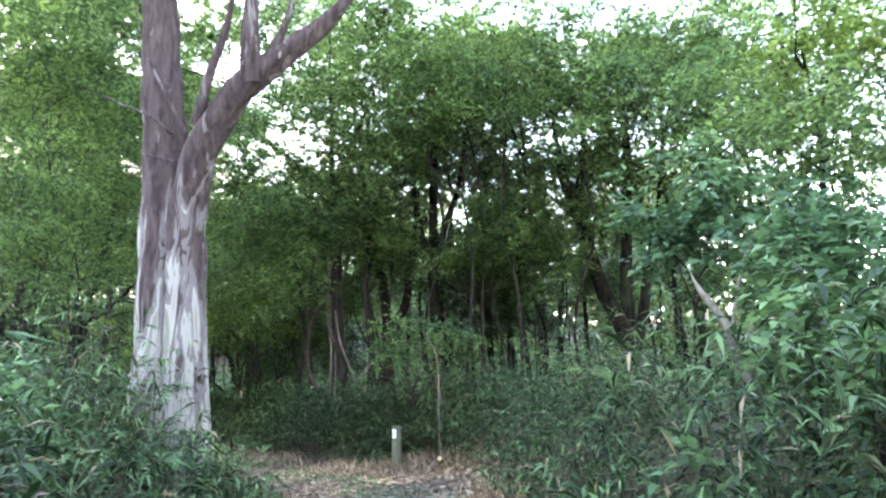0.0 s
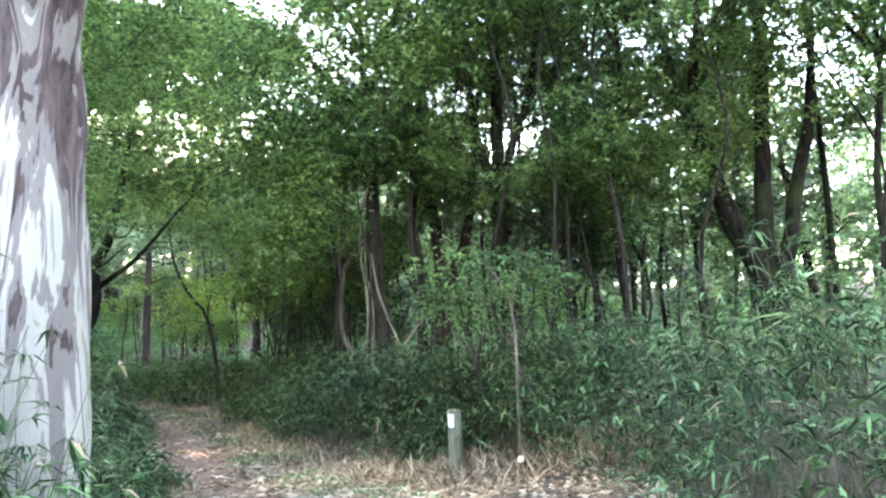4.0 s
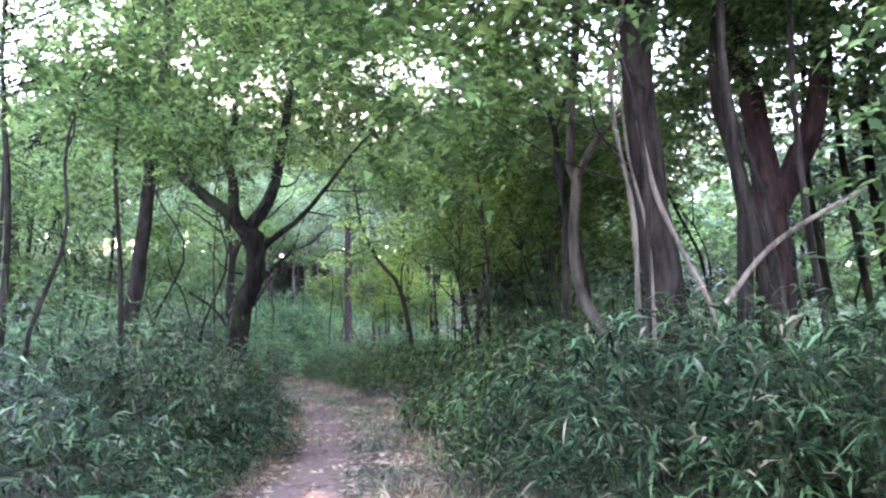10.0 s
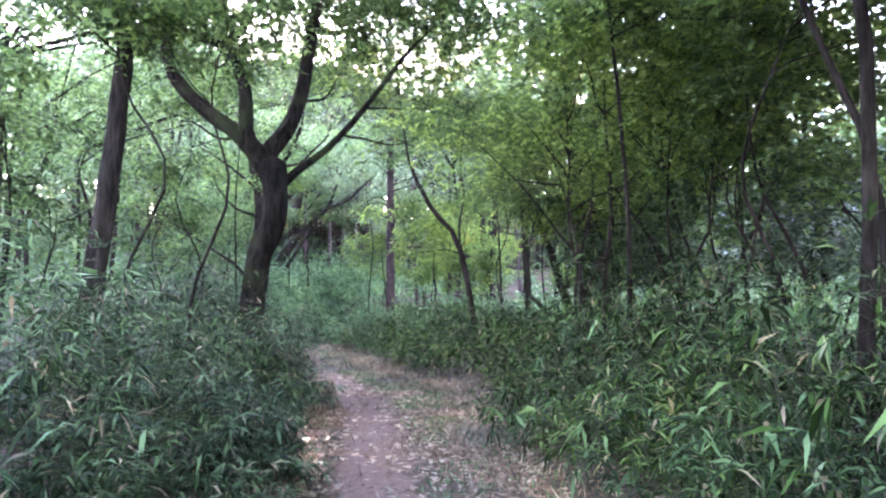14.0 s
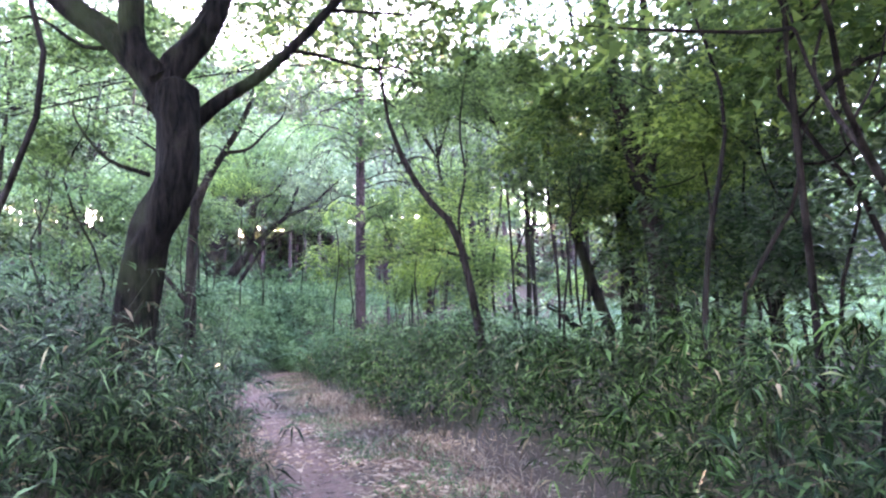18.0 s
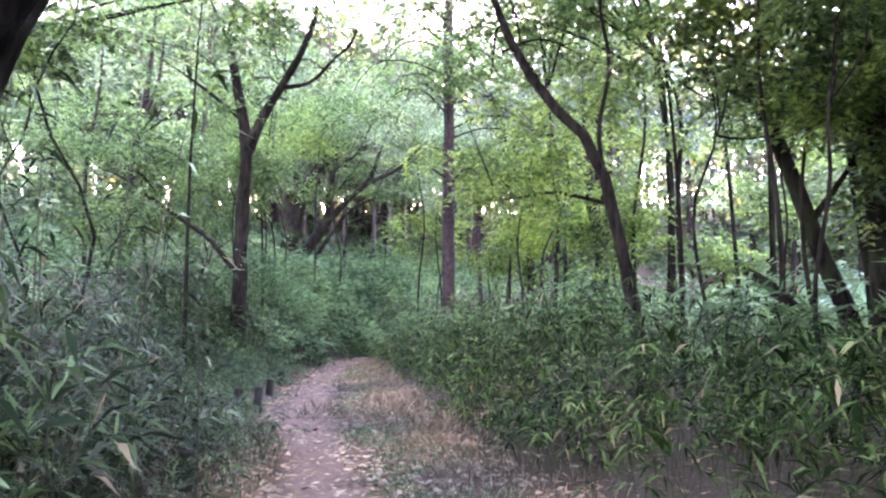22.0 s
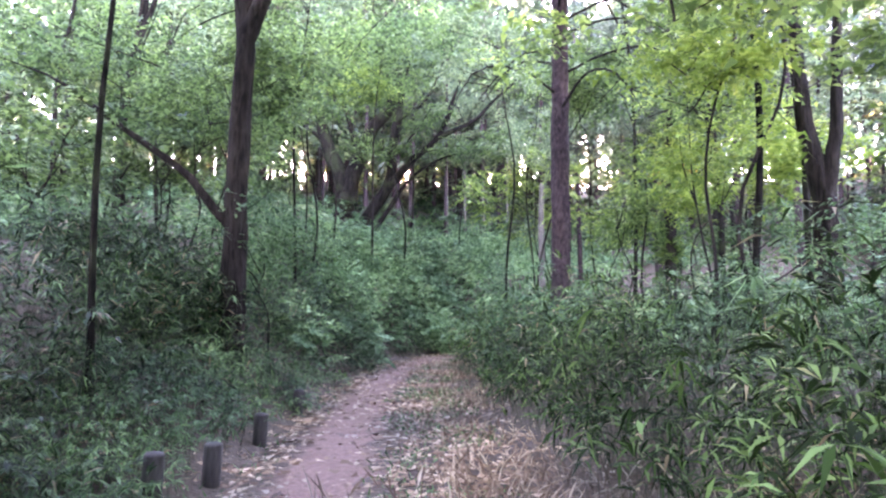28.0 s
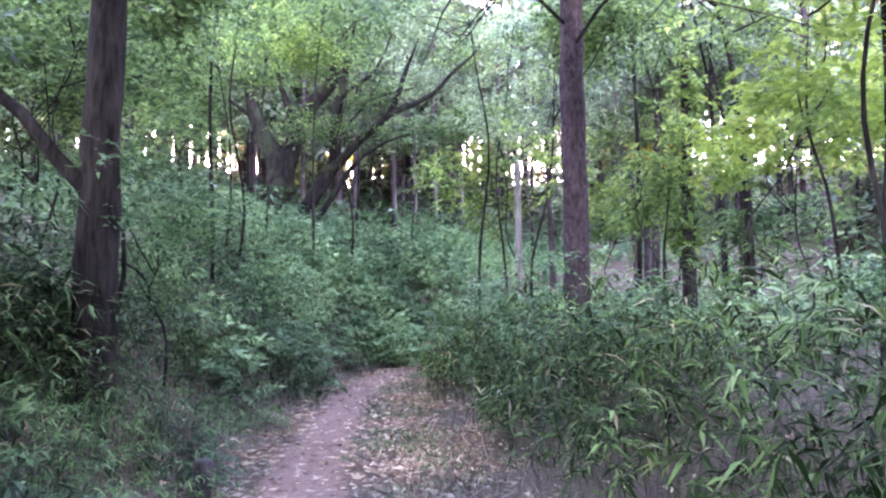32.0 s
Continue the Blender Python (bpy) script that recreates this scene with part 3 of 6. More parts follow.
# ---- dry stalks at the foot of the thickets ----
def dry_stalks(seed, n, side, label):
    rng = np.random.default_rng(seed)
    j = rng.integers(40, 235, n)
    s = LINE[j, 1]
    way = unit(np.gradient(LINE, axis=0))
    e = edge_right(s) if side > 0 else edge_left(s)
    d = side * (e + rng.normal(-0.4 if side > 0 else 0.0, 0.4, n))
    x = LINE[j, 0] + way[j, 1] * d + rng.normal(0, 0.05, n)
    y = LINE[j, 1] - way[j, 0] * d + rng.normal(0, 0.05, n)
    keep = (waves(x * 1.6 + 3, y * 1.6, 1.0) > -0.2) & (np.abs(d) > e - rng.uniform(0.2, 1.0, n)) | (y > 24) & (rng.uniform(0, 1, n) < 0.75)
    x, y = x[keep], y[keep]
    n = len(x)
    b = np.stack([x, y, ground_z(x, y) - 0.01], 1)
    w = rng.normal(0, 0.55, (n, 3))
    w[:, 2] = rng.uniform(0.35, 1.2, n)
    L = rng.uniform(0.12, 0.5, n) * np.where(y > 24, 0.6, 0.9)
    v, f = leaves_at(b, w, rng.normal(0, 1, (n, 3)), L, rng.uniform(0.006, 0.016, n), fold=0.2, droop=0.15)
    tagged(new("dry_grass", mesh_of("dry_grass", v, f, M_STRAW, flat=True)), label, "dry grass", kind="stuff")


dry_stalks(23, 17000, 1, "pale dry grass stalks at the foot of the thicket")


def verge_grass(seed, n):
    rng = np.random.default_rng(seed)
    j = rng.integers(60, 235, n)
    way = unit(np.gradient(LINE, axis=0))
    d = np.where(rng.uniform(0, 1, n) < 0.8, rng.uniform(0.5, 1.7, n), -rng.uniform(0.6, 1.3, n))
    x = LINE[j, 0] + way[j, 1] * d + rng.normal(0, 0.1, n)
    y = LINE[j, 1] - way[j, 0] * d + rng.normal(0, 0.1, n)
    keep = waves(x * 2.2, y * 2.2, 1.0) > -0.25
    x, y = x[keep], y[keep]
    n = len(x)
    w = rng.normal(0, 0.5, (n, 3))
    w[:, 2] = rng.uniform(0.4, 1, n)
    L = rng.uniform(0.04, 0.14, n)
    v, f = leaves_at(np.stack([x, y, ground_z(x, y) - 0.004], 1), w, rng.normal(0, 1, (n, 3)), L, L * 0.12, droop=0.2, simple=True)
    tagged(new("verge_grass", mesh_of("verge_grass", v, f, M_BROAD, flat=True)), "short thin grass on the verge of the path", "grass", kind="stuff")


verge_grass(27, 34000)
dry_stalks(24, 5000, -1, "pale dry grass stalks at the foot of the thicket")


def dry_heap(seed, n, x0, x1, y0, y1, label):
    """Broken dry stalks standing and lying thick at the foot of a thicket."""
    rng = np.random.default_rng(seed)
    x, y = rng.uniform(x0, x1, n), rng.uniform(y0, y1, n)
    keep = waves(x * 1.7, y * 1.7, 0.7) > -0.5
    x, y = x[keep], y[keep]
    n = len(x)
    w = rng.normal(0, 0.6, (n, 3))
    w[:, 2] = rng.uniform(0.1, 1.2, n)
    L = rng.uniform(0.12, 0.48, n)
    v, f = leaves_at(np.stack([x, y, ground_z(x, y) - 0.01], 1), w, rng.normal(0, 1, (n, 3)), L, rng.uniform(0.007, 0.022, n), fold=0.2, droop=0.15)
    tagged(new("dry_grass", mesh_of("dry_grass", v, f, M_STRAW, flat=True)), label, "dry grass", kind="stuff")


dry_heap(35, 3600, -2.4, 1.6, 17.3, 18.9, "brown broken stalks at the foot of the thicket by a marker post")
dry_heap(36, 1800, -19.0, -15.6, 33.6, 36.4, "pale broken stalks lying before bamboo grass")

# ---- litter of dry leaves ----
def litter(seed, n):
    rng = np.random.default_rng(seed)
    j = rng.integers(48, 232, n)
    d = np.where(rng.uniform(0, 1, n) < 0.62, np.abs(rng.normal(1.15, 0.45, n)), -np.abs(rng.normal(0.72, 0.17, n)))
    few = rng.uniform(0, 1, n) < 0.05
    d = np.where(few, rng.uniform(-0.6, 0.6, n), d)
    way = unit(np.gradient(LINE, axis=0))
    x = LINE[j, 0] + way[j, 1] * d + rng.normal(0, 0.1, n)
    y = LINE[j, 1] - way[j, 0] * d + rng.normal(0, 0.1, n)
    open_ground = rng.uniform(0, 1, n) < 0.22
    x = np.where(open_ground, rng.uniform(-4.5, 1.0, n), x)
    y = np.where(open_ground, rng.uniform(13.5, 19.2, n), y)
    wide = rng.uniform(0, 1, n) < 0.16
    x = np.where(wide, x + rng.normal(0, 1.6, n), x)
    y = np.where(wide, y + rng.normal(0, 1.6, n), y)
    b = np.stack([x, y, ground_z(x, y) + rng.uniform(0.004, 0.016, n)], 1)
    az = rng.uniform(0, 6.28, n)
    w = np.stack([np.cos(az), np.sin(az), rng.normal(0.02, 0.12, n)], 1)
    L = rng.uniform(0.055, 0.14, n)
    v, f = leaves_at(b, w, np.array([0, 0, 1.0]) + rng.normal(0, 0.22, (n, 3)), L, L * rng.uniform(0.35, 0.75, n), simple=True)
    tagged(new("leaf_litter", mesh_of("leaf_litter", v, f, M_DRY, flat=True)), "pale dry fallen leaves scattered beside the path", "leaf litter", kind="stuff")


litter(21, 86000)


def tall_culms(seed, x, y, spread, n, h, label):
    """A clump of tall thin bamboo, each culm with its leaves one part."""
    rng = np.random.default_rng(seed)
    gz = float(ground_z(x, y)[0])
    e = root("tall_bamboo", x, y, gz, label, "bamboo")
    for i in range(n):
        o = np.clip(rng.normal(0, spread, 2), -1.3 * spread, 1.3 * spread)
        H = rng.uniform(*h)
        w = rng.normal(0, 0.22, 2)
        z0 = float(ground_z(x + o[0], y + o[1])[0]) - gz - 0.05
        pts = [(o[0], o[1], z0), (o[0] + w[0] * 0.25, o[1] + w[1] * 0.25, z0 + H * 0.5), (o[0] + w[0], o[1] + w[1], z0 + H)]
        v, q, cap = tube(pts, 0.008, 0.003, sides=5, rings=8, rng=rng, rough=0.02)
        me = mesh_of("culm", v, np.vstack([q, cap]), M_CULM)
        c = part("culm", me, None, e)
        k = 30
        u = 1 - rng.uniform(0, 1, k) ** 1.3 * 0.6
        at = np.array(spline(pts, 50))[(u * 49).astype(int)]
        az = rng.uniform(0, 6.28, k)
        at = at + np.stack([np.cos(az), np.sin(az), 0 * az], 1) * rng.uniform(0, 0.22, k)[:, None]
        way = np.stack([np.cos(az), np.sin(az), rng.normal(-0.1, 0.45, k)], 1)
        L = rng.uniform(0.12, 0.24, k)
        v, f = leaves_at(at, way, np.array([0, 0, 1.0]) + rng.normal(0, 0.3, (k, 3)), L, L * 0.14, fold=0.2, droop=0.25)
        part("foliage", mesh_of("foliage", v, f, M_SASA, flat=True), None, c)


tall_culms(28, -14.6, 28.1, 0.6, 11, (2.6, 3.6), "clump of tall thin bamboo with narrow leaves")
tall_culms(29, -15.5, 28.9, 0.5, 7, (2.0, 2.9), "clump of tall thin bamboo with narrow leaves")


# ---- trees near the path ----
tree("plane_tree", 31, [
    ([(-3.23, 13.38, 0.30), (-3.22, 13.37, 1.40), (-3.22, 13.35, 2.79), (-3.24, 13.32, 4.22), (-3.32, 13.28, 5.36), (-3.40, 13.24, 6.53), (-3.58, 13.20, 9.53), (-3.48, 13.40, 12.74)], 0.31, 0.17),
    ([(-2.84, 13.34, -0.2), (-2.86, 13.33, 1.2), (-2.90, 13.30, 2.4), (-2.92, 13.28, 3.2), (-2.84, 13.20, 3.86), (-2.60, 13.05, 4.45), (-2.20, 13.00, 5.03), (-1.78, 13.10, 5.44), (-1.23, 13.30, 6.00), (-0.78, 13.50, 6.69), (-0.08, 13.90, 8.03)], 0.3, 0.09),
    ([(-2.03, 13.00, 5.14), (-2.00, 12.85, 5.68), (-1.98, 12.80, 6.32), (-2.03, 12.70, 8.46)], 0.127, 0.053),
    ([(-2.68, 12.95, 4.61), (-2.48, 12.80, 5.14), (-2.23, 12.70, 5.78), (-2.08, 12.70, 6.64)], 0.0742, 0.0318),
    ([(-1.78, 13.05, 5.57), (-1.58, 13.00, 6.00), (-1.43, 13.00, 6.75)], 0.053, 0.0212),
    ([(-2.82, 12.98, 4.55), (-3.12, 12.96, 5.1), (-3.33, 12.94, 5.55), (-3.47, 12.93, 6.0), (-3.7, 12.9, 7.2)], 0.022, 0.01),
    ([(-3.0, 12.99, 4.55), (-3.3, 12.97, 4.8), (-3.62, 12.96, 4.95), (-4.3, 12.9, 5.3)], 0.02, 0.008),
    ([(-2.98, 13.0, 4.2), (-3.38, 12.97, 4.32)], 0.016, 0.008),
], [((-2.5, 13, 10.5), (3.2, 3.2, 2.4), 975), ((0.5, 13.6, 9), (2.2, 2.2, 1.4), 390), ((-5, 13.5, 8.6), (2, 2, 1.2), 325)],
     M_PLANE, "tall plane tree with pale mottled flaking bark", M_FRESH, leaf=0.15, flare=0.1)

tree("ivy_bound_tree", 32, [
    ([(-3.08, 21.73, 0.88), (-3.10, 21.72, 1.52), (-3.20, 21.68, 2.55), (-3.23, 21.67, 3.96), (-3.28, 21.65, 5.50), (-3.35, 21.65, 7.18), (-3.44, 21.78, 11.16)], 0.195, 0.09),
    ([(-3.25, 21.65, 6.28), (-2.67, 21.26, 7.56), (-2.02, 20.75, 8.59)], 0.0756, 0.0324),
    ([(-3.31, 21.65, 5.89), (-4.21, 21.26, 7.05), (-5.24, 20.88, 7.81)], 0.0756, 0.0324),
], [((-4.5, 20.3, 6.0), (1.6, 1.4, 1.2), 900), ((-4.4, 20.6, 8.6), (2.0, 2.0, 1.5), 520), ((-4.2, 19.4, 5.0), (1.3, 1.2, 0.9), 450), ((-1.9, 21.0, 5.4), (0.9, 0.9, 0.6), 300),
    ((-4.4, 20.2, 3.6), (1.3, 1.3, 0.7), 330), ((-4.4, 20.9, 5.2), (1.1, 1.1, 0.6), 300), ((-5.0, 21.3, 6.9), (1.4, 1.4, 0.8), 340), ((-4.5, 22.0, 5.6), (1.3, 1.3, 0.8), 320)],
     M_BARK, "grey-brown tree trunk bound with bare climbing vines", M_MAPLE, leaf=0.1)

tree("red_trunked_tree", 33, [
    ([(-2.35, 23.51, 0.84), (-2.34, 23.51, 2.07), (-2.33, 23.51, 3.03), (-2.42, 23.51, 4.12), (-2.62, 23.51, 5.76), (-2.69, 23.78, 10.40)], 0.215, 0.09),
    ([(-2.32, 23.51, 2.75), (-2.01, 23.51, 3.30), (-1.74, 23.51, 4.12), (-1.33, 23.78, 7.67)], 0.156, 0.072),
], [((-2.6, 20.8, 6.2), (1.4, 1.6, 1.1), 600), ((-3.0, 20.4, 8.6), (1.5, 1.6, 1.2), 330)], M_RED, "forked tree with reddish brown bark", M_MAPLE)

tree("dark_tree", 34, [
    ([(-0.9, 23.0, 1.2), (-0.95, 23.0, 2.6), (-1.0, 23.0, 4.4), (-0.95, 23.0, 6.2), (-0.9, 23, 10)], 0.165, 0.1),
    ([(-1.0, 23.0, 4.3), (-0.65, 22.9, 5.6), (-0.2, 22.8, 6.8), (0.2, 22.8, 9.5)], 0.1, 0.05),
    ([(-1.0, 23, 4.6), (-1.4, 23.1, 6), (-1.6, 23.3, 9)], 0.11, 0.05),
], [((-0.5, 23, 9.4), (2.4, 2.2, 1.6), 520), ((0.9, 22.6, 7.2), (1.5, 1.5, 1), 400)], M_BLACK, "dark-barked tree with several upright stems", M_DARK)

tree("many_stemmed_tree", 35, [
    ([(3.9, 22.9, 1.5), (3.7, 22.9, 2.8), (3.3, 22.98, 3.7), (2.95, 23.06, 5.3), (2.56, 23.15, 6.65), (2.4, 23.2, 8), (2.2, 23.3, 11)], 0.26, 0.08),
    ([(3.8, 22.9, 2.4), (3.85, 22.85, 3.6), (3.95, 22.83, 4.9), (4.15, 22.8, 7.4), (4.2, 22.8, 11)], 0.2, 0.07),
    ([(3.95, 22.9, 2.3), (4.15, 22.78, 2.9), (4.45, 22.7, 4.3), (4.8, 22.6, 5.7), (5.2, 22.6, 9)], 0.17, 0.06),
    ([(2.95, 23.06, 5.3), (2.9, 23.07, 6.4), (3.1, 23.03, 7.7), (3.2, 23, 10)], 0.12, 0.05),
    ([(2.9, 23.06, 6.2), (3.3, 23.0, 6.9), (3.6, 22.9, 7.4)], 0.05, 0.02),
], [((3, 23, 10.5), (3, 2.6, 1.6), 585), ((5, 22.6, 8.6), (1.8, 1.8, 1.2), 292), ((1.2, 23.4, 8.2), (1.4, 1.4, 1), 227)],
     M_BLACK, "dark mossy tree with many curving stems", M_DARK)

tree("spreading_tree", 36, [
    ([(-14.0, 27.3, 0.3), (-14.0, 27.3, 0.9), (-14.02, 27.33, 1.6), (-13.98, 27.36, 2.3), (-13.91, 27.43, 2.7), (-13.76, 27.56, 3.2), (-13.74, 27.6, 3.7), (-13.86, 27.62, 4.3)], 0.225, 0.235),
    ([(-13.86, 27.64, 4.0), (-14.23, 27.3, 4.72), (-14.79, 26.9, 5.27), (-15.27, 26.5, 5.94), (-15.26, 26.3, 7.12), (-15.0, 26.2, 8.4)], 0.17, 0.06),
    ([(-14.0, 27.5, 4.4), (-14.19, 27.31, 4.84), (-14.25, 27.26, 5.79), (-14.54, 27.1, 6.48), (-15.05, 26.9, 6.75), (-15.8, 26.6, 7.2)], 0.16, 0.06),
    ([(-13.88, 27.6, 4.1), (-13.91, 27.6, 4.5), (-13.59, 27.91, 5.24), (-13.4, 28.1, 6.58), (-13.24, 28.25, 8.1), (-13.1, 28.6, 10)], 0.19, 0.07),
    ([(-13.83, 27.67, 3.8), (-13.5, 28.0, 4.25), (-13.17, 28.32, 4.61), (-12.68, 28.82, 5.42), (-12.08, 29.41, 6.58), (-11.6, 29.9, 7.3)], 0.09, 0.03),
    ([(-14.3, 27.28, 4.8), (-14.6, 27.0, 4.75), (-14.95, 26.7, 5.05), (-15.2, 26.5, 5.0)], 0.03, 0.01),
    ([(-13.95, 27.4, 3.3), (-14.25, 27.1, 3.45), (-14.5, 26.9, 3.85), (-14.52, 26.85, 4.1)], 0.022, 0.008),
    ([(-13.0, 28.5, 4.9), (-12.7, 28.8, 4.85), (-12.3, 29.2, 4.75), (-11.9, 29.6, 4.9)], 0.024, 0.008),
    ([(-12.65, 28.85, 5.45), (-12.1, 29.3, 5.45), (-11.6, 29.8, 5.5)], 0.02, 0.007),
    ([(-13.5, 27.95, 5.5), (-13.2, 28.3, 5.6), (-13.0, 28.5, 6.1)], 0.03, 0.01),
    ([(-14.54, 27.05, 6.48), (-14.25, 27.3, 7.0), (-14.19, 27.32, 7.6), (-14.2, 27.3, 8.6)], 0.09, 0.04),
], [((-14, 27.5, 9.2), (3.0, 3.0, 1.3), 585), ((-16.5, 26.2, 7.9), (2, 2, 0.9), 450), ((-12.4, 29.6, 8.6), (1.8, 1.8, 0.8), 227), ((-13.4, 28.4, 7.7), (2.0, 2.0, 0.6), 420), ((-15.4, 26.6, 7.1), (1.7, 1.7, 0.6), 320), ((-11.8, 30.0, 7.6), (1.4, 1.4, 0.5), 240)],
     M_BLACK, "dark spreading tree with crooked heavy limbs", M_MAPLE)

tree("straight_tree", 37, [
    ([(-13.9, 24.15, 1.2), (-13.85, 24.2, 1.5), (-13.76, 24.35, 2.9), (-13.68, 24.45, 4.4), (-13.62, 24.55, 6.0), (-13.5, 24.8, 10)], 0.17, 0.1),
], [((-13.4, 24.9, 10.4), (2.6, 2.6, 1.5), 455), ((-14.5, 24, 8.2), (1.5, 1.5, 0.9), 195)], M_BARK, "straight grey tree with furrowed bark", M_MAPLE)

tree("crooked_sapling", 38, [
    ([(-3.6, 22.5, 1.1), (-3.95, 22.5, 1.55), (-4.12, 22.5, 1.86), (-4.19, 22.5, 2.17), (-4.2, 22.5, 2.66), (-4.13, 22.5, 3.11), (-4.19, 22.5, 3.5), (-4.0, 22.6, 5.5)], 0.078, 0.045),
    ([(-4.14, 22.5, 3.2), (-3.8, 22.4, 3.6), (-3.3, 22.3, 3.9)], 0.04, 0.015),
], [((-3.9, 22.8, 6.4), (1.3, 1.3, 0.7), 260), ((-3.6, 23.4, 7.4), (1.5, 1.3, 0.7), 160)], M_SAPLING, "crooked grey-brown sapling leaning over bamboo grass", M_MAPLE)

tree("crooked_sapling", 138, [
    ([(-2.54, 22.29, 0.44), (-2.56, 22.29, 1.65), (-2.48, 22.29, 2.80), (-2.65, 22.29, 3.84), (-2.52, 22.29, 4.99), (-2.67, 22.29, 6.53), (-2.54, 22.42, 8.59)], 0.0825, 0.044),
    ([(-2.52, 22.29, 4.61), (-2.15, 22.17, 5.24), (-1.64, 22.04, 5.50)], 0.033, 0.0132),
], [((-1.9, 20.1, 7.2), (1.2, 1.2, 0.7), 260)], M_BARK, "crooked grey sapling close behind a vine-bound trunk", M_MAPLE)

leaning = tree("leaning_tree", 39, [
    ([(-13.15, 33.9, 0.9), (-13.2, 33.88, 1.3), (-13.33, 33.83, 2.2), (-13.59, 33.72, 3.44), (-14.02, 33.55, 4.02), (-14.46, 33.35, 4.8), (-14.8, 33.2, 6.0), (-15.1, 33.2, 8.5)], 0.1, 0.045),
    ([(-13.45, 33.78, 2.8), (-13.62, 33.9, 3.7), (-13.5, 34.0, 4.6), (-13.62, 34.05, 5.6), (-13.3, 34.1, 7.6)], 0.034, 0.016),
    ([(-13.5, 33.75, 2.9), (-13.8, 34.6, 3.05), (-14.15, 35.3, 3.12), (-14.6, 35.3, 3.27), (-15.0, 35.24, 3.36), (-15.5, 35.1, 3.3), (-16.0, 34.97, 3.3), (-16.4, 34.85, 3.15)], 0.04, 0.012),
], [((-15, 33.2, 7.8), (1.7, 1.7, 1), 420), ((-15.6, 35.0, 3.6), (1.2, 0.7, 0.4), 240), ((-14.6, 34.6, 4.5), (1.1, 0.9, 0.4), 160), ((-13.2, 34.2, 8.2), (1.5, 1.5, 1), 227)],
     M_BARK, "slender leaning tree with a bent trunk", M_FRESH, layers=0.3)

tree("forked_tree", 40, [
    ([(-9.85, 34.25, 0.9), (-9.93, 34.25, 1.4), (-10.07, 34.22, 2.8), (-10.2, 34.2, 3.8), (-10.35, 34.18, 4.4), (-10.55, 34.14, 5.5), (-10.65, 34.12, 6.9), (-10.7, 34, 10)], 0.23, 0.08),
    ([(-10.2, 34.2, 3.9), (-10.1, 34.22, 4.6), (-10.07, 34.22, 5.4), (-10.05, 34.2, 6.8), (-9.9, 34.2, 9)], 0.14, 0.06),
], [((-10, 34, 9), (2.4, 2.4, 1.5), 520), ((-8.2, 33.4, 6.6), (1.7, 1.5, 0.9), 300), ((-8.0, 32.4, 4.6), (1.4, 1.3, 0.6), 200)],
     M_BARK, "tree forking into two bare upright stems", M_FRESH)

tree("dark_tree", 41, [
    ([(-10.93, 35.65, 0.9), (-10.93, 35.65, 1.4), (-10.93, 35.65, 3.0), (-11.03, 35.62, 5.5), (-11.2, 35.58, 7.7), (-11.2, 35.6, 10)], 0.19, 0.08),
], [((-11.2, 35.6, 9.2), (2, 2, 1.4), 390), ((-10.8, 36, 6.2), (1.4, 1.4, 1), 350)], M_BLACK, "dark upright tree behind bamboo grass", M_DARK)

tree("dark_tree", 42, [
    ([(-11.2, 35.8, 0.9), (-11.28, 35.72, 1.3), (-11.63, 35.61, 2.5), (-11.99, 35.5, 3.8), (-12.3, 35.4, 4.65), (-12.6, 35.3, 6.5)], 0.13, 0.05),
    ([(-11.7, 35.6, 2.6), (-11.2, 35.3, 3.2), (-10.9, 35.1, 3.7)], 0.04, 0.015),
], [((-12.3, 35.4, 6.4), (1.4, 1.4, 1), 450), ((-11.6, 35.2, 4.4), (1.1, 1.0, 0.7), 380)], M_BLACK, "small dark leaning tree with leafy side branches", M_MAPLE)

pine = tree("pine_tree", 43, [
    ([(-21.8, 42.0, 1.0), (-21.79, 42.0, 2.1), (-21.78, 42.0, 4.9), (-21.76, 42.0, 7.0), (-21.75, 42, 11), (-21.7, 42, 19)], 0.215, 0.11),
], [((-21.8, 42, 14.5), (2.6, 2.6, 1.6), 500), ((-23.6, 41.6, 11.4), (1.5, 1.3, 0.7), 260), ((-20.2, 41.4, 11.8), (1.3, 1.3, 0.5), 160)],
     M_PINEBARK, "straight pine with scaly purplish bark and dead lower branches", M_PINE, slim=0.12, leaf=0.16, per=14, flare=0.1, twigs=3)


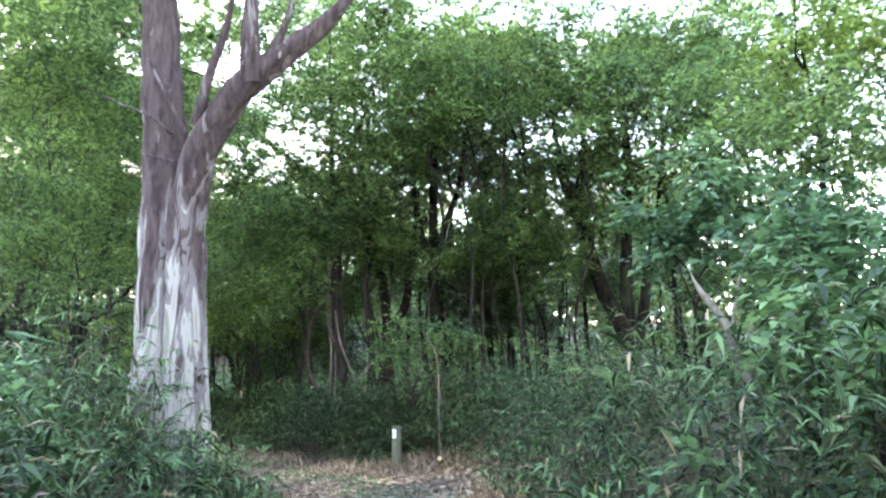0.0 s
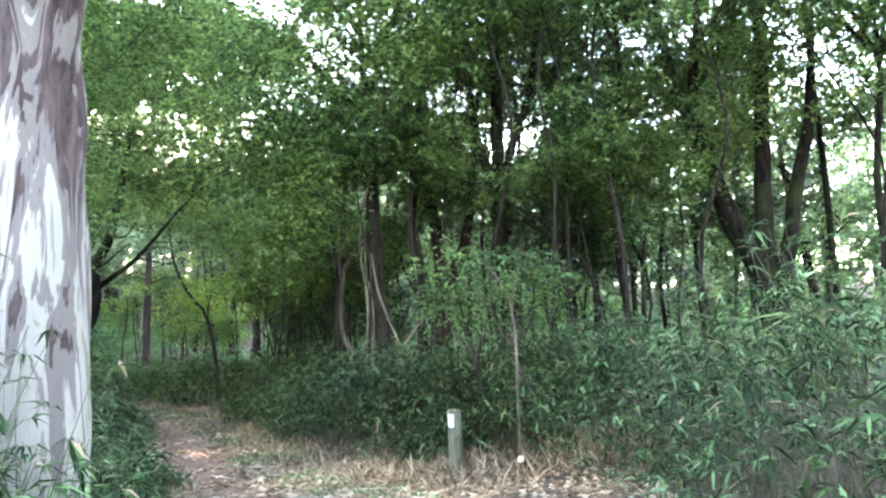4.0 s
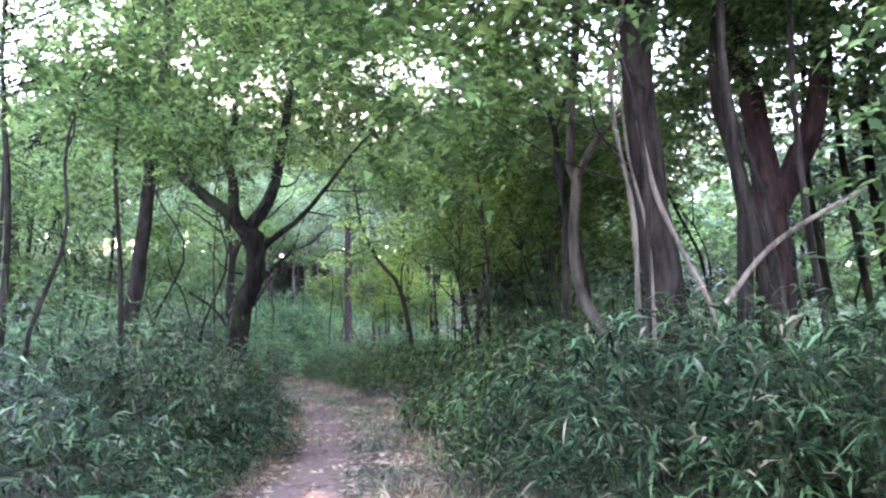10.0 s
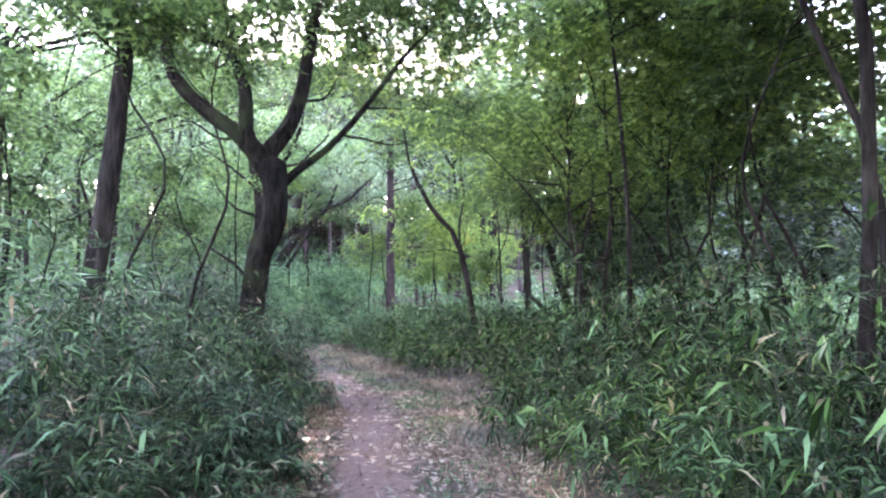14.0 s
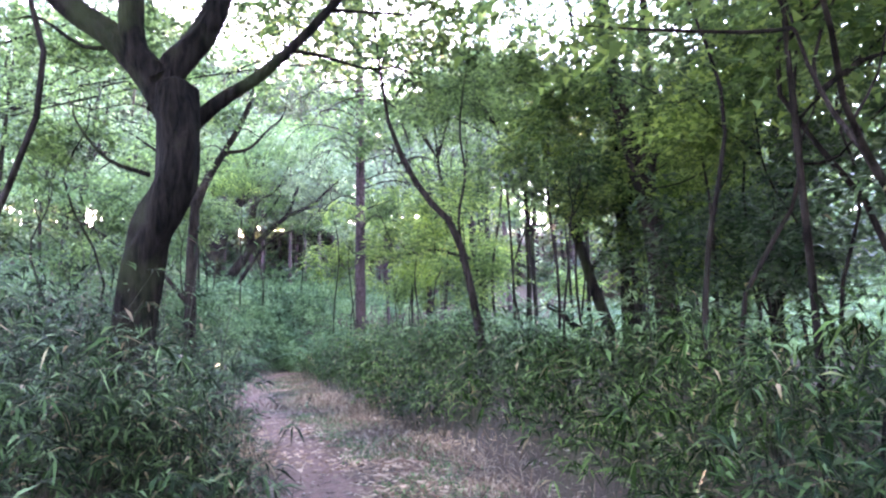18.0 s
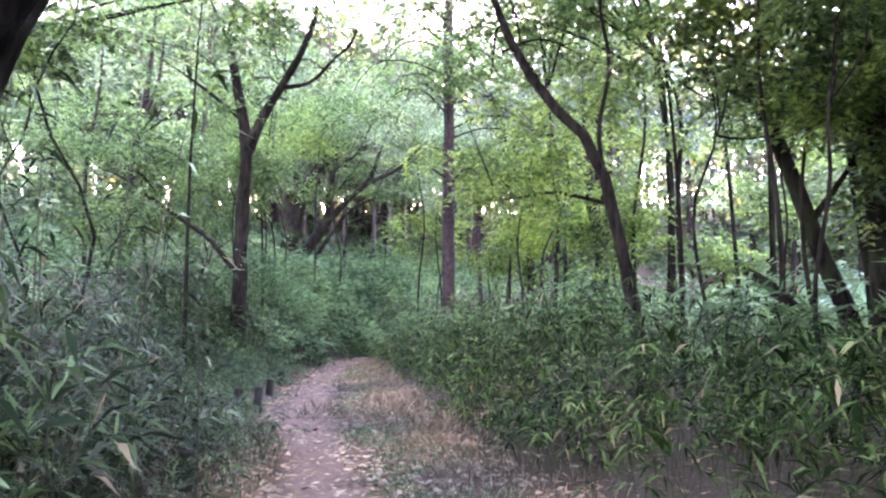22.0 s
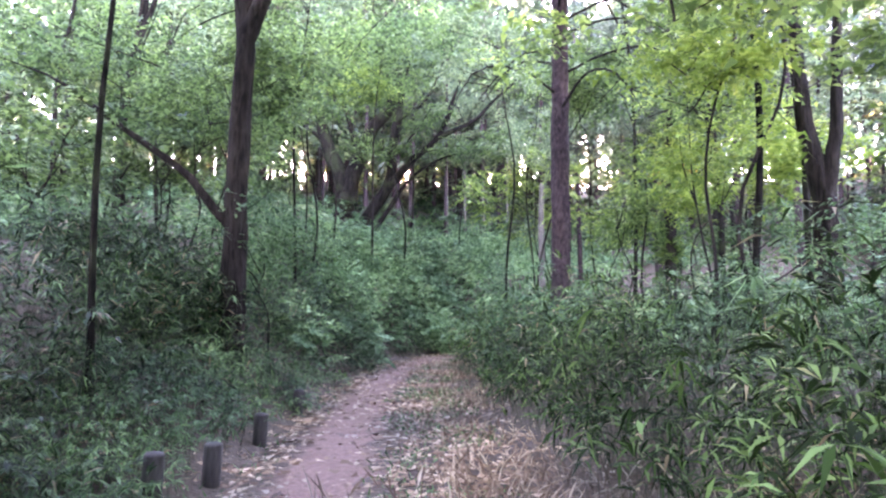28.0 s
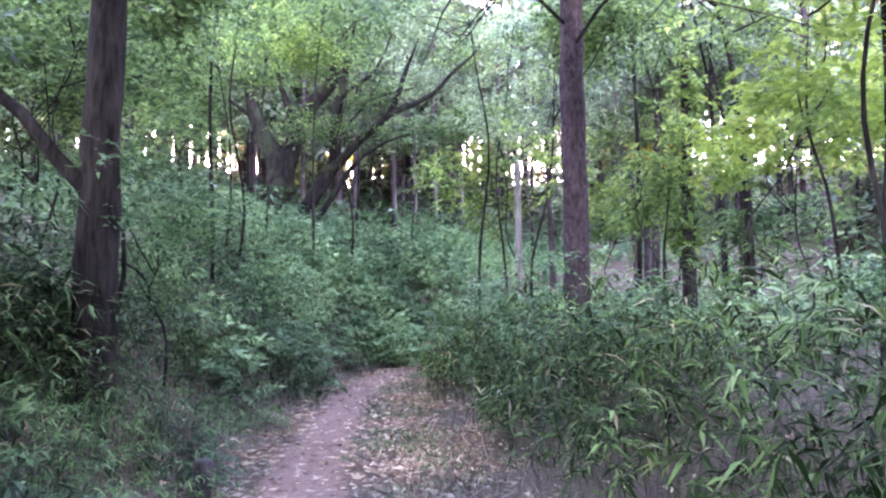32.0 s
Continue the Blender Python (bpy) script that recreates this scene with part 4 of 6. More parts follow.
def bare_boughs(e, seed, foot, z0, z1, n, reach, mat, r=0.03, sag=0.35, aim=None):
    """Leafless side branches with a few twigs, each one part of tree e."""
    rng = np.random.default_rng(seed)
    base = np.array(e.location)
    for i in range(n):
        z = z0 + (z1 - z0) * (i + rng.uniform(0, 0.8)) / n
        a = rng.uniform(0, 6.28) if aim is None else aim + rng.normal(0, 0.8)
        L = reach * rng.uniform(0.6, 1.15)
        d = np.array([math.cos(a), math.sin(a), 0])
        s = np.array([foot[0], foot[1], z])
        pts = [s, s + d * L * 0.35 + [0, 0, 0.12 * L], s + d * L * 0.7 + [0, 0, 0.02 * L] + rng.normal(0, 0.06, 3), s + d * L + [0, 0, -sag * L * rng.uniform(0.4, 1.2)]]
        runs = [tube(pts, r, 0.008, sides=6, rings=10, rng=rng)]
        c = spline(pts, 12)
        for k in range(4):
            q = c[rng.integers(4, 12)]
            w = d * rng.uniform(0.2, 0.7) + rng.normal(0, 0.4, 3) + [0, 0, -0.3]
            m = 0.4 * L * rng.uniform(0.5, 1.1)
            runs.append(tube([q, q + w * m * 0.5 + rng.normal(0, 0.03, 3), q + w * m + [0, 0, -0.1 * m]], 0.011, 0.004, sides=4, rings=5, rng=rng))
        v, f = gather([(v, np.vstack([q, cap])) for v, q, cap in runs])
        part("bare_branch", mesh_of("bare_branch", v - base, f, mat), None, e)


bare_boughs(pine, 91, (-21.78, 42.0), 5.2, 11.5, 30, 2.9, M_BARK, sag=0.5)

tree("v_forked_tree", 44, [
    ([(-17.52, 42.9, 1.0), (-17.52, 42.89, 2.5), (-17.54, 42.89, 3.2), (-17.75, 42.85, 4.5), (-17.85, 42.84, 6.1), (-18, 42.8, 10)], 0.2, 0.08),
    ([(-17.53, 42.89, 3.0), (-17.42, 42.9, 3.7), (-17.32, 42.92, 4.4), (-17.26, 42.93, 5.7), (-17.1, 43, 9)], 0.14, 0.06),
], [((-17.6, 43, 10), (2.2, 2.2, 1.4), 390), ((-18.8, 42.2, 5.2), (1.2, 1.0, 0.6), 260)], M_BARK, "tree splitting into two grey stems low down", M_FRESH)

forked = tree("y_forked_tree", 45, [
    ([(-23.68, 36.3, 1.4), (-23.7, 36.33, 2.4), (-23.7, 36.33, 3.3), (-23.68, 36.35, 4.6), (-23.66, 36.36, 5.7), (-23.8, 36.26, 6.75), (-23.99, 36.11, 7.9), (-24.17, 35.98, 8.6), (-24.6, 35.6, 9.8)], 0.2, 0.07),
    ([(-23.66, 36.36, 5.5), (-23.3, 36.63, 6.47), (-22.98, 36.86, 7.17), (-22.67, 37.1, 7.9), (-22.4, 37.29, 8.75), (-22.3, 37.4, 10)], 0.13, 0.05),
    ([(-22.98, 36.86, 7.1), (-22.44, 37.27, 7.24), (-22.0, 37.59, 7.8), (-21.62, 37.87, 8.3), (-21.5, 38, 9.3)], 0.055, 0.02),
    ([(-23.75, 36.3, 6.3), (-24.18, 35.97, 6.76), (-24.85, 35.47, 7.4), (-25.6, 34.9, 8.0)], 0.06, 0.02),
    ([(-24.0, 36.1, 7.9), (-24.03, 36.08, 8.7), (-23.9, 36.2, 10)], 0.07, 0.03),
    ([(-23.68, 36.32, 2.55), (-23.85, 36.0, 2.95), (-24.09, 35.73, 3.4), (-24.74, 35.25, 3.96), (-25.29, 34.85, 4.43), (-25.84, 34.44, 4.9), (-26.8, 33.7, 5.35)], 0.075, 0.022),
], [((-24.4, 35.8, 10.2), (1.7, 1.7, 0.7), 150), ((-27.0, 33.6, 5.6), (0.8, 0.8, 0.3), 90)], M_BARK, "grey tree forking high up with one dead side limb", M_MAPLE)

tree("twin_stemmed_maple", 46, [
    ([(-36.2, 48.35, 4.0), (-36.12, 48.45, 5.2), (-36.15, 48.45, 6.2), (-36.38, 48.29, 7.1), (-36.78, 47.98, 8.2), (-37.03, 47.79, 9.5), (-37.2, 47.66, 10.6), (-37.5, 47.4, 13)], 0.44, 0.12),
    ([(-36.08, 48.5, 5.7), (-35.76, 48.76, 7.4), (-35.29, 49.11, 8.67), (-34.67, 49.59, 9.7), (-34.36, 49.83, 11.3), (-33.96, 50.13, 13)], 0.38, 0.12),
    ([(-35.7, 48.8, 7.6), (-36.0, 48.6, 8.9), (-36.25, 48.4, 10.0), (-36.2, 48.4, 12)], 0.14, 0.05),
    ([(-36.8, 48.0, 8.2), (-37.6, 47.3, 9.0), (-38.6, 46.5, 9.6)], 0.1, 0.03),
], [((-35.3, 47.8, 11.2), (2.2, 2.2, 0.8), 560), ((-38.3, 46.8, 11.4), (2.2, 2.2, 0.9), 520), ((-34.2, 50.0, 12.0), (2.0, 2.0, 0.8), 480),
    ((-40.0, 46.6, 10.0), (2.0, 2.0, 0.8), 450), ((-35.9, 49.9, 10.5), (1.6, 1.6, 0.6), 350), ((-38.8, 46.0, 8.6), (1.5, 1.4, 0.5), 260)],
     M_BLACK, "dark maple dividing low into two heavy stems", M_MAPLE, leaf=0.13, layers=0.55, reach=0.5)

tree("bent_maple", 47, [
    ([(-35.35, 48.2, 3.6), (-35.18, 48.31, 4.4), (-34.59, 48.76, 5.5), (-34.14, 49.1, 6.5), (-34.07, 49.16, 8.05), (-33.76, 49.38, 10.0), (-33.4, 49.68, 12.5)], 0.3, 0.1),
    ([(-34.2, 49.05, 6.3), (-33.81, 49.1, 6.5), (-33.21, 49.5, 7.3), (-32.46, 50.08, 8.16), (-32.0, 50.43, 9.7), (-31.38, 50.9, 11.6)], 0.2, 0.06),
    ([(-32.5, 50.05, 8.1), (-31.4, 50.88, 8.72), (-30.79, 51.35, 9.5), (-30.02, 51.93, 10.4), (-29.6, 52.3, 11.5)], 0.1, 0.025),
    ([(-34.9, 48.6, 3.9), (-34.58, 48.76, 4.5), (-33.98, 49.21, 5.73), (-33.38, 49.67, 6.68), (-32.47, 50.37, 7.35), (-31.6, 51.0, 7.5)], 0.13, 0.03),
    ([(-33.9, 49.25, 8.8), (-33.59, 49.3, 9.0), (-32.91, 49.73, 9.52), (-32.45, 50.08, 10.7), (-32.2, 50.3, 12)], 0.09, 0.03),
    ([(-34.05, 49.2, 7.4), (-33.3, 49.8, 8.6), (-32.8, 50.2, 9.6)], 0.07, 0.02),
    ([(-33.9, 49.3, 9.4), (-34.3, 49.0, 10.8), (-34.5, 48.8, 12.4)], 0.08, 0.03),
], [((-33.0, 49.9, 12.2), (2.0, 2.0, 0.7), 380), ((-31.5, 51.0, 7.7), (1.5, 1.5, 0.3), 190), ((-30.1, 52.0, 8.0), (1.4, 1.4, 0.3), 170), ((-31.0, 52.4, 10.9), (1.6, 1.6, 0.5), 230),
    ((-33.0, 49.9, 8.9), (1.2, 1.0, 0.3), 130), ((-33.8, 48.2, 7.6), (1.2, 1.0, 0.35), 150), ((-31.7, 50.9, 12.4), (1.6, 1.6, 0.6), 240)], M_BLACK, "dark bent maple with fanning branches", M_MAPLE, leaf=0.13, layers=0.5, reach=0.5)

tree("slender_tree", 48, [
    ([(-31.6, 37.8, 3.5), (-31.62, 37.8, 5.0), (-31.55, 37.85, 6.6), (-31.3, 38.0, 8.2), (-31.1, 38.1, 10.4), (-31.0, 38.2, 13)], 0.17, 0.07),
    ([(-31.35, 38.0, 8.0), (-31.0, 38.3, 9.4), (-30.8, 38.4, 11.5)], 0.08, 0.03),
], [((-31.2, 38, 12.6), (1.8, 1.8, 0.8), 160)], M_BARK, "slender grey tree with a thin crown above bamboo grass", M_MAPLE)

bare_boughs(leaning, 92, (-14.6, 33.3), 4.6, 6.4, 5, 1.3, M_BARK, r=0.018)
bare_boughs(forked, 93, (-23.1, 37.1), 6.6, 8.4, 5, 1.7, M_BARK, r=0.025, sag=-0.4)

# ---- other trees of the wood ----
def stand(seed, spots, bark, mat, label, name="woodland_tree", group="trees of the wood", leaf=0.13, dense=1.0, r=(0.07, 0.16), h=(7, 12), low=0.38, layers=0.6):
    rng = np.random.default_rng(seed)
    for x, y in spots:
        gz = float(ground_z(x, y)[0])
        H = rng.uniform(*h)
        lean = rng.normal(0, 0.05 * H, 2)
        wob = rng.normal(0, 0.12, (2, 2))
        pts = [(x, y, gz), (x + lean[0] * 0.3 + wob[0, 0], y + lean[1] * 0.3 + wob[0, 1], gz + H * 0.35),
               (x + lean[0] * 0.65 + wob[1, 0], y + lean[1] * 0.65 + wob[1, 1], gz + H * 0.68), (x + lean[0], y + lean[1], gz + H)]
        r0 = rng.uniform(*r)
        stems = [(pts, r0, r0 * 0.35)]
        clouds = [((x + lean[0], y + lean[1], gz + H * 0.92), (H * 0.22, H * 0.22, H * 0.12), 260)]
        for k in range(3):
            a = rng.uniform(0, 6.28)
            f = rng.uniform(low, 0.82)
            q = np.array([x + lean[0] * f, y + lean[1] * f, gz + H * f])
            g = q + np.array([math.cos(a), math.sin(a), 0.45]) * rng.uniform(0.12, 0.22) * H
            stems.append(([tuple(q), tuple((q + g) / 2 + rng.normal(0, 0.1, 3)), tuple(g)], r0 * 0.45, r0 * 0.12))
            clouds.append((tuple(g), (H * 0.17, H * 0.17, H * 0.085), 190))
        tree(name, int(rng.integers(1, 1e6)), stems, clouds, bark, label, mat, group=group, leaf=leaf, dense=dense * 0.55, layers=layers, reach=0.45, twigs=2)


def strewn(seed, n, x0, x1, y0, y1, gap, least):
    """Spots at least `gap` apart and `least` from the path."""
    rng = np.random.default_rng(seed)
    out = []
    while len(out) < n:
        x, y = rng.uniform(x0, x1), rng.uniform(y0, y1)
        if abs(off_track(x, y)[0][0]) > least and not in_glade(x, y) and all((x - a)**2 + (y - b)**2 > gap**2 for a, b in out):
            out.append((x, y))
    return out


stand(51, strewn(1, 3, -24, -16, 8, 18, 3.0, 8.0), M_BARK, M_MAPLE, "slender maple with layered green leaves in the wood")
stand(52, strewn(2, 9, -2, 14, 28, 42, 3.0, 6.0), M_BLACK, M_DARK, "slender dark-barked evergreen tree in the wood")
stand(53, strewn(3, 5, -12, 0, 30, 46, 3.0, 6.0), M_BLACK, M_MAPLE, "slender dark tree in the wood")
stand(54, strewn(4, 7, -36, -24, 22, 40, 3.2, 6.0), M_BARK, M_MAPLE, "slender maple with layered green leaves in the wood")
stand(55, strewn(5, 2, -22, -8, 48, 60, 3.2, 8.0), M_BARK, M_FRESH, "slender tree with bright yellow-green leaves")


# ---- small leafy trees of the undergrowth storey ----
def understorey(seed, spots, mat, label, name, bark=M_BARK, leaf=0.1, dense=1.0, simple=True):
    """spots: x, y, height of the leaf mass, its half width and half height."""
    rng = np.random.default_rng(seed)
    for x, y, z, rx, rz in spots:
        gz = float(ground_z(x, y)[0])
        fx, fy = x + rng.normal(0, 0.35 * rx), y + rng.normal(0, 0.35 * rx)
        for k in range(12):
            d0, dx, dy = (off_track(fx + a, fy + c)[0][0] for a, c in ((0, 0), (0.1, 0), (0, 0.1)))
            if abs(d0) > (2.2 if z - gz > 2.6 else 1.6):
                break
            fx, fy = fx + 3 * (dx - d0) * np.sign(d0), fy + 3 * (dy - d0) * np.sign(d0)
        if name == "layered_maple":
            x, y = x * 0.35 + fx * 0.65, y * 0.35 + fy * 0.65
        bend = min(0.12 * (z - gz), 0.36)
        stems = [([(fx, fy, gz), (fx + rng.normal(0, 0.6 * bend), fy + rng.normal(0, 0.6 * bend), gz + (z - gz) * 0.28), (fx + rng.normal(0, 0.6 * bend), fy + rng.normal(0, 0.6 * bend), gz + (z - gz) * 0.55), (fx * 0.75 + x * 0.25, fy * 0.75 + y * 0.25, gz + (z - gz) * 0.78), (x, y, z + rz * 0.5)],
                  0.012 + 0.0036 * (z - gz), 0.008)]
        clouds = []
        for k in range(5):
            o = rng.normal(0, 0.5, 3)
            clouds.append(((x + o[0] * rx, y + o[1] * rx, z + o[2] * rz), (rx * rng.uniform(0.5, 0.8), rx * rng.uniform(0.5, 0.8), rz * rng.uniform(0.4, 0.75)), 100 * dense * rx * max(rz, 0.6)))
        tree(name, int(rng.integers(1, 1e6)), stems, clouds, bark, label, mat, group=name.replace("_", " ") + "s", leaf=leaf, layers=0.32, reach=0.38, twigs=1, simple=simple)


understorey(71, [(-7.7, 17.8, 6.0, 1.7, 1.4), (-9.6, 21.5, 7.6, 2.0, 1.6), (-8.2, 17.6, 8.2, 1.6, 1.0), (-7.4, 16.8, 3.7, 1.4, 0.8), (0.4, 21.3, 4.6, 1.4, 0.6), (4.2, 16.1, 5.9, 1.2, 0.8), (4.2, 12.9, 3.9, 1.1, 0.7), (-11.6, 20.6, 7.4, 1.5, 1.1),
                 (-8.6, 20.0, 4.6, 1.3, 0.9), (-2.2, 22.3, 6.8, 1.7, 0.8), (-5.8, 26.6, 4.8, 1.3, 0.7), (-4.6, 26.8, 4.2, 1.3, 0.7), (-4.8, 25.8, 4.6, 1.2, 0.5), (-9.0, 31.6, 5.2, 1.2, 0.6), (-7.8, 31.6, 4.2, 1.2, 0.7), (-7.3, 30.6, 4.5, 1.2, 0.6)],
            M_MAPLE, "small maple with thin layered green leaves", "small_maple", leaf=0.095, dense=0.85)
understorey(72, [(-4.2, 24.6, 7.1, 1.5, 1.6), (-6.5, 25.1, 6.5, 2.1, 1.6), (2.3, 24.3, 4.1, 1.6, 0.6), (-18.2, 25.0, 4.8, 2.1, 0.9), (-15.5, 23.5, 6.2, 1.5, 0.6),
                 (-11.0, 33.3, 8.5, 2.0, 1.0), (-12.1, 36.2, 4.5, 1.2, 1.0), (-17.6, 41.4, 7.8, 1.8, 1.5), (-14.5, 38.5, 8.2, 1.9, 1.1), (-12.5, 34.1, 4.5, 1.1, 0.6), (-10.9, 33.3, 4.2, 1, 0.5), (-6.4, 26.6, 4.1, 1.3, 0.7), (-5.8, 26.6, 3.3, 1.1, 0.7)],
            M_MAPLE, "small maple with thin layered green leaves", "small_maple", dense=0.55)
understorey(56, [(-2.3, 21.7, 5.2, 1, 0.6), (-0.3, 22.5, 5.0, 1, 0.6), (0.4, 22.8, 4.4, 1, 0.6), (-3.5, 21.2, 5.2, 1, 0.6), (1.1, 22.1, 5.5, 1.2, 0.7), (2.1, 22.4, 4.7, 1.2, 0.7), (0.4, 21.9, 5.0, 1.2, 0.7), (2.5, 22.5, 5.6, 1.2, 0.7), (-2.8, 23.0, 4.5, 1.1, 0.7)],
            M_MAPLE, "small maple with thin layered green leaves", "small_maple", leaf=0.09, dense=1.4)
understorey(47, [(-1.7, 21.8, 10.1, 1.5, 0.8), (-1.2, 20.5, 8.8, 1.5, 0.8), (1.2, 20.8, 9.6, 1.5, 0.8), (0.6, 20.7, 7.6, 1.5, 0.8), (2.6, 20.9, 8.4, 1.5, 0.8), (5.4, 21.2, 9.2, 1.5, 0.8), (6.6, 21.3, 7.1, 1.5, 0.8), (-1.4, 22.0, 7.5, 1.5, 0.8), (-0.6, 20.6, 10.3, 1.5, 0.8), (3.7, 21.0, 7.1, 1.5, 0.8)],
            M_MAPLE, "small maple with thin layered green leaves", "small_maple", leaf=0.11, dense=0.8)
understorey(48, [(-7.7, 26.4, 4.5, 1.1, 0.6), (-6.9, 26.9, 4.1, 1.1, 0.6), (-6.0, 27.4, 3.9, 1.1, 0.6), (-6.2, 27.3, 4.8, 1.1, 0.6), (-5.0, 28.0, 4.5, 1.1, 0.6), (-7.9, 26.2, 3.5, 1.1, 0.6), (-7.2, 26.7, 5.0, 1.1, 0.6), (-4.8, 28.2, 3.6, 1.1, 0.6)],
            M_FRESH, "young tree with bright light-green leaves", "young_tree", leaf=0.09, dense=0.8)
understorey(46, [(-10.5, 35.0, 5.1, 1.3, 0.8), (-9.7, 35.5, 4.6, 1.3, 0.8), (-9.2, 35.8, 3.6, 1.3, 0.8), (-10.9, 34.8, 4.0, 1.3, 0.8), (-9.3, 35.8, 5.5, 1.3, 0.8), (-9.0, 35.9, 2.6, 1.3, 0.8), (-10.0, 35.3, 3.4, 1.3, 0.8), (-11.2, 34.5, 5.3, 1.3, 0.8), (-8.8, 36.1, 4.5, 1.3, 0.8)],
            M_FRESH, "young tree with bright light-green leaves", "young_tree", leaf=0.1, dense=1.25)
understorey(64, [(-12.0, 25.2, 5.8, 1.3, 0.7), (-8.7, 28.8, 6.4, 1.3, 0.7), (-6.2, 28.6, 5.8, 1.3, 0.7), (-13.0, 23.9, 5.8, 1.3, 0.7), (-13.9, 35.5, 6.9, 1.3, 0.7), (-11.7, 34.2, 6.6, 1.3, 0.7), (-9.1, 32.7, 5.3, 1.3, 0.7), (-24.5, 37.2, 5.8, 1.3, 0.7), (-25.7, 37.1, 4.8, 1.3, 0.7), (-23.1, 44.0, 6.3, 1.3, 0.7), (-22.0, 44.5, 6.4, 1.3, 0.7)],
            M_MAPLE, "small maple with thin layered green leaves", "small_maple", leaf=0.1, dense=1.0)
understorey(73, [(-20.7, 30.3, 5.4, 1.3, 0.8), (-28.6, 37.4, 6.4, 2.3, 0.9), (-23.4, 51.5, 7.0, 1.8, 1.2), (-26.7, 34.2, 4.0, 1.6, 0.7),
                 (-30.4, 45.7, 11.2, 2.0, 1.2), (-22.9, 52.6, 8.2, 2.3, 1.5), (-32.8, 42.8, 6.1, 1.3, 1.2), (-29.7, 38.0, 5.6, 1.0, 1.0), (-20.8, 48.0, 3.5, 1.4, 0.7)],
            M_MAPLE, "small maple with thin layered green leaves", "small_maple", leaf=0.13, dense=0.55)
understorey(74, [(-10.2, 19.7, 9.3, 1.6, 1.0), (3.2, 27.4, 12.0, 2.4, 2.0), (0.1, 29.5, 14.5, 2.0, 1.6), (6.4, 17.4, 7.4, 1.7, 1.0), (-4.7, 24.7, 11.1, 2.0, 1.5),
                 (-7.4, 28.6, 4.4, 1.1, 1.2), (-8.4, 31.4, 4.0, 1.0, 1.0), (-5.8, 27.6, 4.6, 1.8, 0.8), (-6.6, 29.4, 6.2, 1.6, 0.9), (-15.2, 37.4, 3.6, 1.0, 1.0)],
            M_FRESH, "young tree with bright light-green leaves", "young_tree", leaf=0.11)
understorey(75, [(-15.2, 44.6, 3.1, 1.1, 0.7), (-17.4, 40.0, 5.4, 2.4, 0.4), (-22.0, 44.4, 3.6, 1.1, 0.8), (-23.2, 47.3, 3.7, 1.1, 0.7), (-32.5, 45.0, 9.1, 1.9, 1.1), (-28.5, 50.1, 5.2, 1.3, 1.3)],
            M_FRESH, "young tree with bright light-green leaves", "young_tree", leaf=0.13, dense=0.55)
understorey(76, [(-18.4, 39.8, 4.2, 1.4, 0.9), (-19.5, 45.6, 4.2, 1.8, 0.8), (-19.0, 44.3, 4.3, 1.2, 1.0)], M_YELLOW, "young tree with yellow-green leaves", "yellow_green_tree", leaf=0.12, dense=0.55)
understorey(77, [(1.1, 25.1, 7.2, 1.6, 2.3), (3.8, 24.3, 4.2, 1.3, 1.3), (0.8, 27.5, 7.2, 1.5, 1.6), (1.0, 26.5, 3.5, 1.4, 1.0), (-8.2, 32.2, 3.1, 1.0, 1.4), (-5.4, 31.8, 2.8, 1.5, 0.9),
                 (-8.2, 33.2, 4.9, 1.4, 1.2), (-8.6, 34.7, 3.0, 1.5, 0.9), (-2.9, 26.3, 6.9, 1.5, 1), (-1.6, 27.4, 5.8, 1.6, 1.1), (-0.3, 26.4, 6.0, 1.5, 1), (0.1, 25.3, 3.8, 1.3, 1), (-2.3, 28.4, 4.4, 1.4, 1), (-5.0, 28.8, 3.3, 1.3, 0.8)],
            M_DARK, "dark glossy evergreen shrub under the trees", "evergreen_shrub", M_BLACK, leaf=0.11, dense=0.95)
understorey(78, [(2.9, 12.3, 2.7, 0.9, 0.5), (3.2, 10.3, 2.0, 0.6, 0.6), (3.3, 11.4, 2.6, 0.7, 0.6), (3.0, 9.0, 1.6, 0.6, 0.5), (2.7, 9.7, 1.1, 0.7, 0.5), (3.6, 10.6, 1.4, 0.7, 0.6), (-3.4, 11.0, 1.3, 0.6, 0.4), (-2.9, 10.2, 1.0, 0.6, 0.4)],
            M_BROAD, "leafy shrub with broad pale green leaves", "broad_leaved_shrub", M_BARK, leaf=0.11, dense=0.85, simple=False)


understorey(43, [(-0.2, 18.0, 2.45, 0.95, 0.3), (-0.9, 18.6, 2.15, 0.7, 0.22)],
            M_MAPLE, "slender shrub with green leaves in flat layered sprays", "broad_leaved_shrub", M_SAPLING, leaf=0.075, dense=0.62, simple=False)

M_GOLD = leaf_mat("golden_leaf", (0.4, 0.25, 0.03), (0.55, 0.36, 0.05), (0.7, 0.5, 0.1), through=0.6)
understorey(45, [(-24.6, 53.9, 6.3, 0.55, 0.35)], M_GOLD, "thin tree with a small clump of golden leaves", "golden_leaved_tree", leaf=0.12, dense=2.5)

